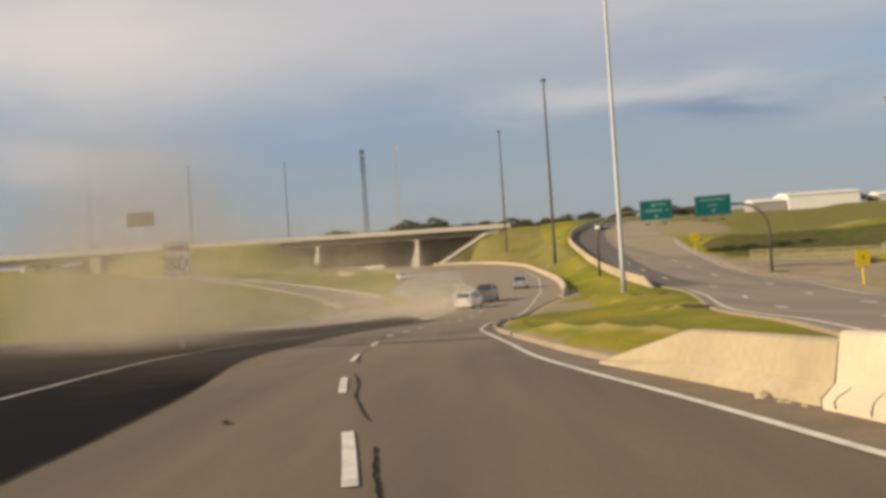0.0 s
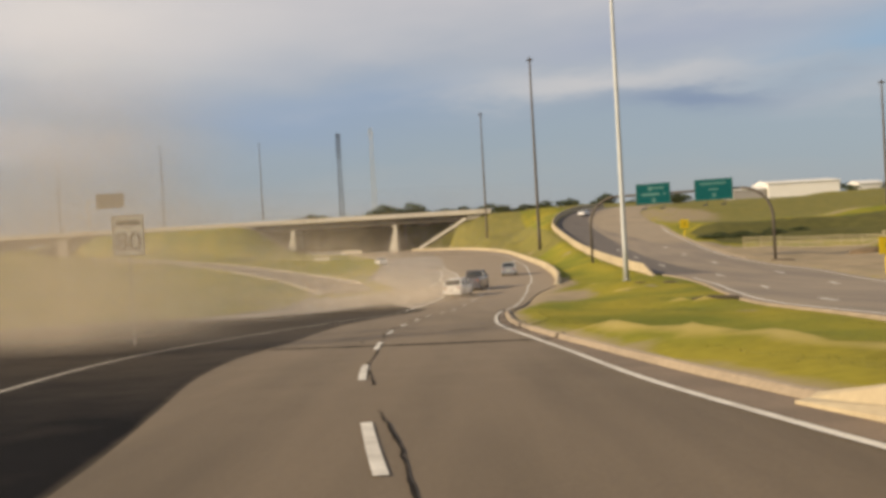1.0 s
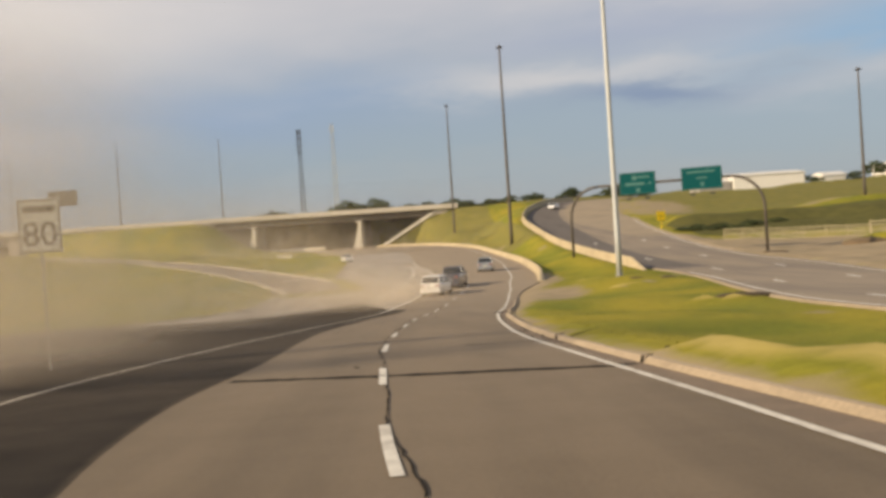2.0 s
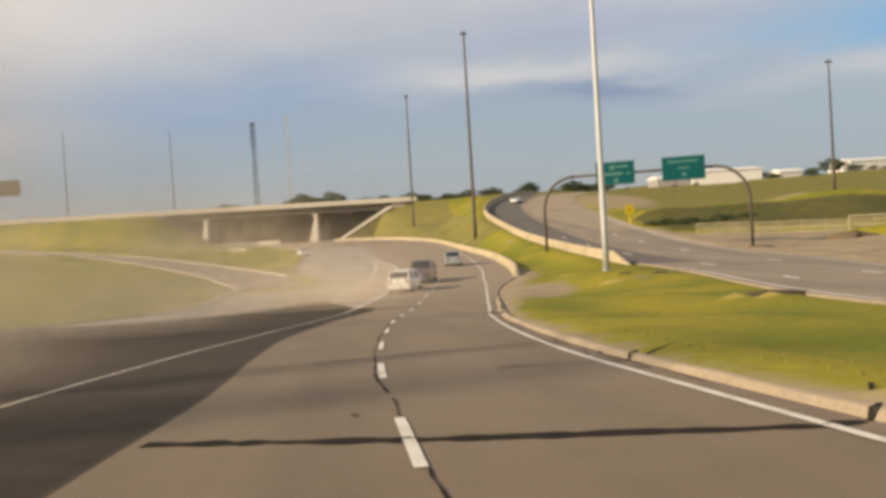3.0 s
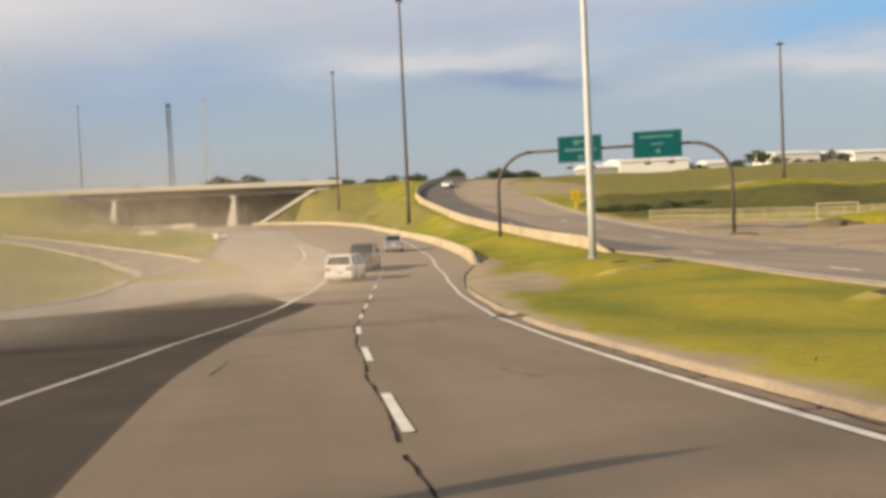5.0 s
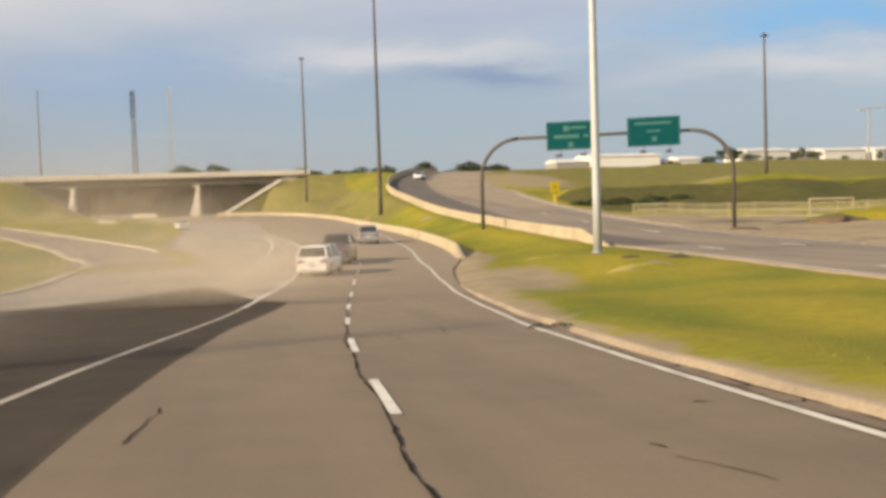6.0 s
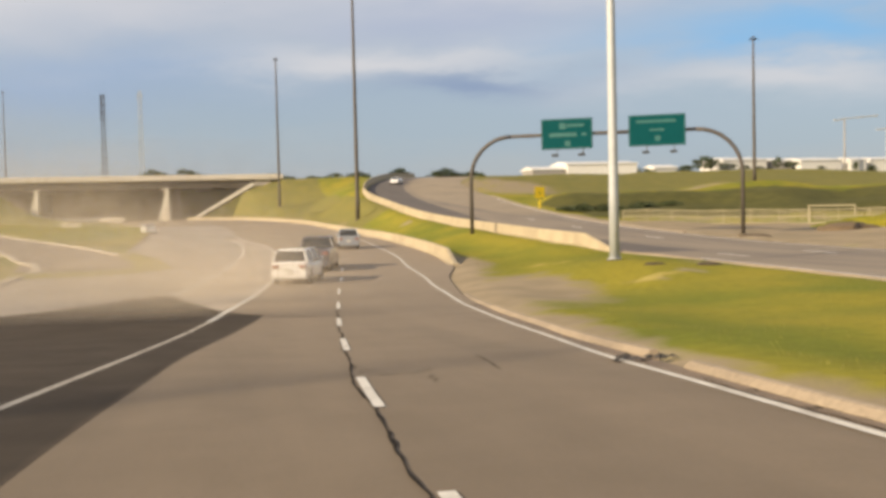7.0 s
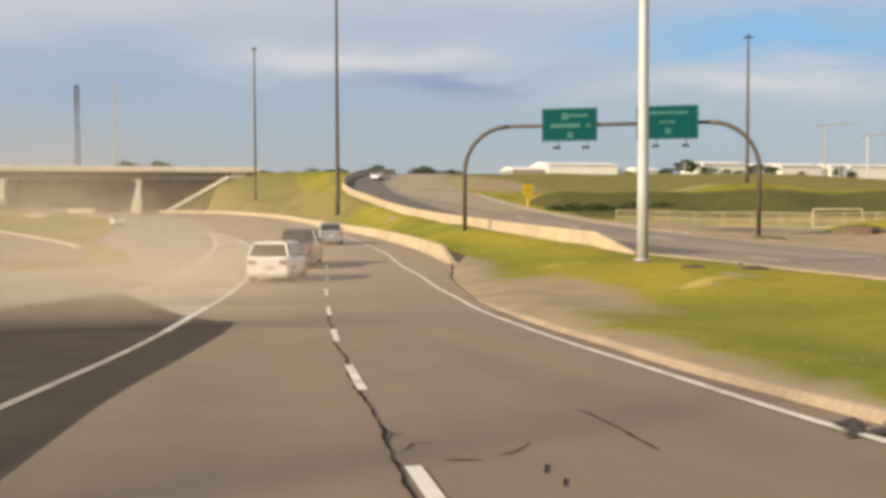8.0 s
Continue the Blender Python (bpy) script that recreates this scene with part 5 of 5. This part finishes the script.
# ---- fence beside the yard ----
def fence(a, b, label):
    a, b = Vector(a), Vector(b)
    n = int((b - a).length / 2.6)
    t = thing("fence", (a.x, a.y, 0), label, "fence")
    prev = stake = None
    for k in range(n + 1):
        p = a.lerp(b, k / n)
        z = float(ground_z(p.x, p.y))
        q = Vector((p.x - a.x, p.y - a.y, z))
        part("post", tube(bmesh.new(), [q - Vector((0, 0, 0.2)), q + Vector((0, 0, 1.45))], 0.055, 8), FENCE_PAINT, t)
        if prev:
            for h in (1.38, 0.75, 0.15):
                part("rail", tube(bmesh.new(), [prev + Vector((0, 0, h)), q + Vector((0, 0, h))], 0.035, 6), FENCE_PAINT, t)
            for j in range(1, 13):
                r = prev.lerp(q, j / 13)
                if stake is None:
                    stake = part("picket", tube(bmesh.new(), [(0, 0, 0.12), (0, 0, 1.36)], 0.030, 4), FENCE_PAINT, t)
                else:
                    twin = new("picket", stake.data)
                    twin.parent = t
                    stake = twin
                stake.location = r
        prev = q
    return t


fence((39.0, 134.2), (56, 113.5), "pale metal picket fence along the dusty yard")
fence((56.2, 113.3), (80, 92), "pale metal picket fence along the dusty yard")
gate = thing("gate_frame", (51.5, 117.0, float(ground_z(51.5, 117.0))), "pale rectangular gate frame in the fence line", "gate", turn=-51)
for x in (-2.0, 2.0):
    part("upright", tube(bmesh.new(), [(x, 0, -0.2), (x, 0, 1.75)], 0.07, 8), FENCE_PAINT, gate)
for h in (1.72, 0.2):
    part("crossbar", tube(bmesh.new(), [(-2.0, 0, h), (2.0, 0, h)], 0.06, 8), FENCE_PAINT, gate)


def mound(at, size, mat, label, seed):
    bm = bmesh.new()
    bmesh.ops.create_icosphere(bm, subdivisions=4, radius=1.0)
    for v in bm.verts:
        d = v.co.normalized()
        k = 1.0 + 0.16 * noise.noise(d * 2.2 + Vector((seed, 0, 0))) + 0.07 * noise.noise(d * 6.0)
        v.co = Vector((d.x * size[0] * k, d.y * size[1] * k, d.z * size[2] * k))
    ob = tagged(link_mesh("mound", bm, mat, True), label, "mound")
    ob.location = (at[0], at[1], float(ground_z(*at)) - 0.1)


mound((46.6, 101.5), (6.2, 3.4, 1.0), GRASS, "low grassy mound at the edge of the yard", 1.0)
mound((40.8, 98.8), (2.4, 1.3, 0.62), material("loose_soil", (0.15, 0.105, 0.06), 0.95, spread=0.25, coarse=0.9, fine=6, bump=0.6), "small heap of dark brown soil in the yard", 5.0)
mound((30.25, 92.7), (1.15, 0.8, 0.24), material("dark_soil", (0.13, 0.095, 0.06), 0.95, spread=0.25, coarse=0.9, fine=6, bump=0.6), "low spread of dark soil round the gantry footing", 9.0)


SCRAPE = material("soil_and_ditch_dark", (0.075, 0.055, 0.030), 0.95, spread=0.3, coarse=1.2, fine=7, bump=0.6)
# dark ridge added for a shallow ditch's streak, its shade in the colour
mound((12.1, 46.4), (1.4, 0.30, 0.24), SCRAPE, "low dark ridge standing in for a shaded ditch in the median grass", 2.0)
mound((15.1, 68.9), (0.55, 0.30, 0.20), SCRAPE, "low dark clod of turned soil by the far kerb", 4.0)
mound((13.3, 69.3), (0.50, 0.24, 0.18), SCRAPE, "low dark clod of turned soil by the far kerb", 7.0)


# ---- vehicles ----
def wheel(t, x, y, r, w):
    bm = bmesh.new()
    n = 24
    prof = [(-w / 2, r * 0.66), (-w / 2, r * 0.93), (-w * 0.38, r), (w * 0.38, r), (w / 2, r * 0.93), (w / 2, r * 0.66)]
    loops = [[bm.verts.new((x + a, y + math.cos(v) * b, r + math.sin(v) * b)) for a, b in prof] for v in (2 * math.pi * k / n for k in range(n))]
    for k in range(n):
        a, b = loops[k], loops[(k + 1) % n]
        for j in range(len(prof) - 1):
            bm.faces.new((a[j], a[j + 1], b[j + 1], b[j]))
    wh = part("wheel", bm, RUBBER, t, "black tyre", smooth=True)
    bm = tube(bmesh.new(), [(x - w * 0.42, y, r), (x + w * 0.42, y, r)], r * 0.67, 20)
    part("rim", bm, RIM, wh, "grey alloy rim")


def car(at, turn, paint, label, length, width, height, belt, nose, roof, tail_roof, deck, wheel_r=0.33, group="vehicles on the road"):
    """A road car that faces +y. nose: belt height at the bonnet; roof: its start and end; deck: tail's height."""
    t = thing("car", at, label, "car", group, turn)
    h0, hl = 0.22, length / 2
    hw = width / 2

    def section(y, top, half, bottom=h0):
        return [(-half + 0.06, y, bottom), (-half, y, bottom + 0.14), (-half, y, top - 0.22), (-half + 0.05, y, top - 0.06), (-half + 0.16, y, top),
                (half - 0.16, y, top), (half - 0.05, y, top - 0.06), (half, y, top - 0.22), (half, y, bottom + 0.14), (half - 0.06, y, bottom)]
    st = [(-hl, deck - 0.10, hw - 0.12), (-hl + 0.06, deck - 0.02, hw - 0.05), (-hl + 0.35, deck, hw), (-hl * 0.55, belt + 0.02, hw), (0, belt, hw), (hl * 0.45, belt - 0.02, hw), (hl * 0.62, nose, hw - 0.01), (hl - 0.3, nose - 0.10, hw - 0.06), (hl - 0.05, nose - 0.25, hw - 0.14), (hl, nose - 0.32, hw - 0.22)]
    bm = loft(bmesh.new(), [section(*s) for s in st])
    body = part("body", bm, paint, t, smooth=False)
    # glasshouse and roof
    r0, r1, base0, base1 = roof[0], roof[1], roof[2], roof[3]

    b0, b1, tw = hw - 0.07, hw - 0.24, height
    low = [Vector(p) for p in ((-b0, base0, belt - 0.03), (b0, base0, belt - 0.03), (b0, base1, belt - 0.03), (-b0, base1, belt - 0.03))]
    high = [Vector(p) for p in ((-b1, r0, tw - 0.07), (b1, r0, tw - 0.07), (b1, r1, tw - 0.05), (-b1, r1, tw - 0.05))]
    part("cabin", loft(bmesh.new(), [low, high]), DARK, body, "dark cabin")
    for i, name in enumerate(("rear_window", "side_window", "windscreen", "side_window")):
        j = (i + 1) % 4
        quad = [low[i].lerp(low[j], 0.04), low[i].lerp(low[j], 0.96), high[i].lerp(high[j], 0.95), high[i].lerp(high[j], 0.05)]
        n = (quad[1] - quad[0]).cross(quad[3] - quad[0]).normalized()
        part(name, loft(bmesh.new(), [[v + n * 0.002 for v in quad], [v + n * 0.014 for v in quad]]), GLASS, body, "dark tinted glass")
    bm = bmesh.new()
    loft(bm, [[(-b1 - 0.025, r0 - 0.04, tw - 0.085), (b1 + 0.025, r0 - 0.04, tw - 0.085), (b1 + 0.025, r1 + 0.04, tw - 0.065), (-b1 - 0.025, r1 + 0.04, tw - 0.065)],
              [(-b1 + 0.08, r0 + 0.06, tw), (b1 - 0.08, r0 + 0.06, tw), (b1 - 0.08, r1 - 0.1, tw), (-b1 + 0.08, r1 - 0.1, tw)]])
    part("roof", bm, paint, body)
    for sx in (-1, 1):
        for ya, yb in ((base0, r0), (base1, r1), ((base0 + base1) / 2, (r0 + r1) / 2)):
            part("pillar", tube(bmesh.new(), [(sx * (b0 + 0.005), ya, belt - 0.04), (sx * (b1 + 0.012), yb, tw - 0.06)], 0.045, 6), paint, body)
        part("tail_light", box(bmesh.new(), 0.30, 0.08, 0.16, (sx * (hw - 0.25), -hl - 0.01, deck - 0.24), 0.02), TAIL, body, "red tail light")
        part("headlight", box(bmesh.new(), 0.34, 0.10, 0.14, (sx * (hw - 0.38), hl - 0.10, nose - 0.33), 0.02), LENS, body, "clear headlight")
        part("mirror", box(bmesh.new(), 0.20, 0.12, 0.13, (sx * (hw + 0.07), base1 - 0.35, belt + 0.06), 0.03), paint, body)
        for y in (-hl * 0.60, hl * 0.62):
            wheel(t, sx * (hw - 0.105), y, wheel_r, 0.22)
    part("bumper", box(bmesh.new(), width - 0.12, 0.16, 0.22, (0, -hl - 0.01, 0.40), 0.04), paint, body)
    part("number_plate", box(bmesh.new(), 0.34, 0.02, 0.16, (0, -hl - 0.10, 0.62)), PLATE, body, "blank pale plate")
    return t


def road_at(x, y):
    return (x, y, float(main_z(x, y)) + 0.018)


def sedan(at, turn, paint, label, size=1.0):
    t = car(at, turn, paint, label, 4.5, 1.80, 1.44, 0.92, 0.92, (-0.85, 0.55, -1.50, 1.25), 0, 1.04)
    t.scale = (size, size, size)
    return t


def hatch(at, turn, paint, label, size=1.0):
    t = car(at, turn, paint, label, 4.1, 1.76, 1.58, 0.98, 0.98, (-1.65, 0.55, -1.9, 1.20), 0, 1.04)
    t.scale = (size, size, size)
    return t


def pickup(at, turn, paint, label, size=1.0):
    t = car(at, turn, paint, label, 5.4, 1.96, 1.84, 1.20, 1.20, (-0.10, 0.95, -0.28, 1.55), 0, 1.22, 0.40)
    t.name = "pickup_truck"
    t["category"] = "pickup truck"
    part("load_bed", box(bmesh.new(), 1.55, 1.9, 0.02, (0, -1.5, 1.235)), DARK, t, "dark load bed cover")
    part("tailgate", box(bmesh.new(), 1.5, 0.05, 0.48, (0, -2.72, 0.92), 0.02), paint, t)
    t.scale = (size, size, size)
    return t


hatch(road_at(1.6, 75.8), -17, WHITE_PAINT, "white hatchback turned slightly aslant on the road", 0.8)
pickup(road_at(3.0, 83.0), -12, BLACK_PAINT, "dark blue-grey pickup truck standing on the road beside a white car", 0.8)
hatch(road_at(6.9, 103.0), -6, SILVER_PAINT, "small silver hatchback near the concrete barrier", 0.8)
sedan(road_at(-9.6, 164.0), 14, WHITE_PAINT, "white saloon car far along the road", 0.8)
sedan((29.5, 214, float(side_z(214)) + 0.02), 160, WHITE_PAINT, "white saloon car on the climbing side road", 0.9)


# ---- debris ----
def debris(x, y, n, spread, seed, label, size=1.0):
    r = random.Random(seed)
    z = float(main_z(x, y)) + 0.006
    t = thing("debris", (x, y, z), label, "debris", "debris on the road")
    for _ in range(n):
        bm = bmesh.new()
        s = r.uniform(0.04, 0.11) * size
        bmesh.ops.create_icosphere(bm, subdivisions=1, radius=s)
        for v in bm.verts:
            v.co = Vector((v.co.x * r.uniform(0.6, 1.5), v.co.y * r.uniform(0.5, 1.3), abs(v.co.z) * r.uniform(0.3, 0.9)))
        ox, oy = r.uniform(-1, 1) * spread, r.uniform(-0.4, 0.4) * spread
        for v in bm.verts:
            v.co += Vector((ox, oy, 0))
        part("fragment", bm, DEBRIS, t)
    return t


debris(3.42, 47.5, 9, 0.42, 1, "dark torn plastic and rubber pieces by the kerb")
debris(3.2, 47.75, 3, 0.12, 4, "dark torn plastic lying across the edge line")
debris(-0.44, 7.0, 2, 0.12, 6, "dark torn plastic strip lying in the lane", 0.6)
debris(-0.9, 24.3, 2, 0.05, 8, "small dark scrap lying in the lane", 0.35)
debris(2.45, 29.2, 3, 0.2, 3, "small dark torn pieces by the kerb", 0.6)


block = tagged(link_mesh("concrete_block", box(bmesh.new(), 2.7, 0.9, 0.9, (0, 0, 0.2), 0.06), PALE_CONCRETE), "pale concrete block lying in the grass by the slip road", "block")
block.location = (-23.3, 200.0, float(ground_z(-23.3, 200.0)))


# ---- grass blades along the verges ----
def blades(x0, x1, y0, y1, count, seed, tall):
    r = np.random.RandomState(seed)
    x, y = r.uniform(x0, x1, count), r.uniform(y0, y1, count)
    s = np.minimum.reduce([np.maximum(pave_left(y) - x, x - pave_right(y)), np.maximum(side_left(y) - x, x - side_right(y)), ramp_reach(x, y)[0]])
    bare = np.hypot((x - 7.6 - 0.16 * (y - 66)) / 3.2, (y - 66.5) / 9.5) < 1.0
    keep = (s > 1.1) & ~bare & (np.hypot(x - 12.74, y - 71.94) > 0.6)
    x, y = x[keep], y[keep]
    s = s[keep]
    wob = np.array([noise.noise((a * 0.13, b * 0.13, 3.0)) for a, b in zip(x, y)])
    z = ground_z(x, y) + wob * 0.30 * np.clip((s - 0.8) / 4, 0, 1) - 0.03
    n = len(x)
    h = tall * r.uniform(0.5, 1.3, n)
    a = r.uniform(0, 6.283, n)
    w = r.uniform(0.010, 0.022, n)
    dx, dy = np.cos(a) * w, np.sin(a) * w
    lx, ly = r.normal(0, 0.35, n) * h, r.normal(0, 0.35, n) * h
    v = np.stack([np.stack([x - dx, y - dy, z], -1), np.stack([x + dx, y + dy, z], -1), np.stack([x + lx, y + ly, z + h], -1)], 1).reshape(-1, 3)
    me = bpy.data.meshes.new("grass")
    me.from_pydata(v.tolist(), [], np.arange(3 * n).reshape(-1, 3).tolist())
    me.materials.append(BLADE)
    tagged(new("grass", me), "dry yellow-green grass blades on the verge", "grass", kind="stuff")


BLADE = material("grass_blade", (0.19, 0.165, 0.025), 0.9, spread=0.2, coarse=0.12, fine=3, bump=0.0, alt=(0.15, 0.15, 0.022), alt_at=0.5, island=0.25)
blades(3.5, 20, 8, 100, 70000, 1, 0.05)
blades(-30, -6, 60, 130, 30000, 2, 0.08)


# ---- dust thrown up beside the left lanes ----
def dust_material():
    m = bpy.data.materials.new("airborne_dust")
    m.use_nodes = True
    t = m.node_tree
    t.nodes.remove(t.nodes["Principled BSDF"])
    d, tr, body, clear, mx = (t.nodes.new("ShaderNode" + k) for k in ("BsdfDiffuse", "BsdfTranslucent", "MixShader", "BsdfTransparent", "MixShader"))
    d.inputs["Color"].default_value = tr.inputs["Color"].default_value = (0.72, 0.61, 0.47, 1)
    thick = t.nodes.new("ShaderNodeAttribute")
    thick.attribute_name = "thick"
    n = t.nodes.new("ShaderNodeTexNoise")
    n.inputs["Scale"].default_value, n.inputs["Detail"].default_value, n.inputs["Roughness"].default_value = 0.22, 4, 0.5
    g = t.nodes.new("ShaderNodeNewGeometry")
    t.links.new(g.outputs["Position"], n.inputs["Vector"])
    r = t.nodes.new("ShaderNodeMapRange")
    r.inputs["From Min"].default_value, r.inputs["From Max"].default_value = 0.32, 0.68
    r.inputs["To Min"].default_value, r.inputs["To Max"].default_value = 0.60, 1.20
    grain = t.nodes.new("ShaderNodeTexWhiteNoise")     # single specks, far finer than can be seen
    mu, speck, twice = (t.nodes.new("ShaderNodeMath") for _ in range(3))
    mu.operation = speck.operation = twice.operation = "MULTIPLY"
    speck.use_clamp = True
    twice.inputs[1].default_value = 2.0
    t.links.new(g.outputs["Position"], grain.inputs["Vector"])
    t.links.new(grain.outputs["Value"], twice.inputs[0])
    t.links.new(n.outputs["Fac"], r.inputs["Value"])
    t.links.new(thick.outputs["Fac"], mu.inputs[0]); t.links.new(r.outputs[0], mu.inputs[1])
    t.links.new(mu.outputs[0], speck.inputs[0]); t.links.new(twice.outputs[0], speck.inputs[1])
    t.links.new(d.outputs[0], body.inputs[1]); t.links.new(tr.outputs[0], body.inputs[2])
    t.links.new(speck.outputs[0], mx.inputs["Fac"])
    t.links.new(clear.outputs[0], mx.inputs[1]); t.links.new(body.outputs[0], mx.inputs[2])
    t.links.new(mx.outputs[0], t.nodes["Material Output"].inputs["Surface"])
    return m


def dust():
    """Thin curved layers of haze, one behind the other, each fading out towards its rims."""
    # each layer: place along the road, density, middle, half-width and height of its plume, right-hand rim; density of the low drift by the gore
    layers = [(22.0, 0.42, -7.2, 2.8, 4.2, -2.8, 0.0), (24.6, 0.70, -7.6, 3.0, 4.3, -2.6, 0.0), (27.2, 1.10, -7.6, 3.2, 4.4, -2.8, 0.0), (45.0, 1.05, -8.2, 4.0, 3.6, -2.8, 0.0),
              (59.0, 0.38, -7.8, 4.0, 3.4, 4.0, 0.60), (66.0, 0.34, -8.0, 4.0, 3.6, 5.0, 0.62), (73.0, 0.24, -8.2, 4.0, 3.6, 5.5, 0.56)]
    full = 0.70                                        # no single layer hides more than this
    verts, faces, thick = [], [], []
    for y0, broad, mid, wide, tall, edge, low in layers:
        us, vs = np.linspace(-20 if y0 < 40 else -30, edge, 52), np.linspace(0, 1, 26) ** 1.5 * 10.0
        gx, gh = np.meshgrid(us, vs)
        gy = y0 + 1.2 * np.sin(gx * 0.21 + y0) + 0.25 * gh
        gz = np.maximum(main_z(gx, gy), ground_z(gx, gy)) + gh + 0.02
        a = broad * np.exp(-((gx - mid) / wide) ** 2) * np.exp(-(gh / tall) ** 2)
        a += low * np.exp(-((gx + 2.8) / 4.0) ** 2) * np.exp(-(gh / 1.8) ** 2)
        rim = np.prod([f * f * (3 - 2 * f) for f in (np.clip(v, 0, 1) for v in ((gx - us[0]) / 4, (us[-1] - gx) / 4, (10 - gh) / 5, gh / 0.6))], axis=0)
        start = len(verts)
        verts += np.stack([gx, gy, gz], -1).reshape(-1, 3).tolist()
        thick += (full * (1 - np.exp(-a * rim / full))).ravel().tolist()
        k = np.arange(gx.size).reshape(gx.shape) + start
        faces += np.stack([k[:-1, :-1], k[:-1, 1:], k[1:, 1:], k[1:, :-1]], -1).reshape(-1, 4).tolist()
    # thinner haze farther on, below the overpass
    gx, gh = np.meshgrid(np.linspace(-60, 22, 50), np.linspace(0, 14, 16))
    gy = 200 + 3.0 * np.sin(gx * 0.11)
    start = len(verts)
    verts += np.stack([gx, gy, -3.0 + gh], -1).reshape(-1, 3).tolist()
    thick += (0.36 * np.exp(-((gx + 16) / 28) ** 2) * np.exp(-(gh / 9.0) ** 2)).ravel().tolist()
    k = np.arange(gx.size).reshape(gx.shape) + start
    faces += np.stack([k[:-1, :-1], k[:-1, 1:], k[1:, 1:], k[1:, :-1]], -1).reshape(-1, 4).tolist()
    me = bpy.data.meshes.new("dust_cloud")
    me.from_pydata(verts, [], faces)
    for f in me.polygons:
        f.use_smooth = True
    at = me.attributes.new("thick", "FLOAT", "POINT")
    at.data.foreach_set("value", np.array(thick, np.float32))
    me.materials.append(dust_material())
    tagged(new("dust_cloud", me), "hanging veil of tan dust over the left lanes", "dust", kind="stuff")


dust()


# ---- from plan units to metres ----
for ob in list(scene.objects):
    if ob.parent is None and ob not in (cam, sun):
        ob.matrix_basis = Matrix.Scale(UNIT, 4) @ ob.matrix_basis
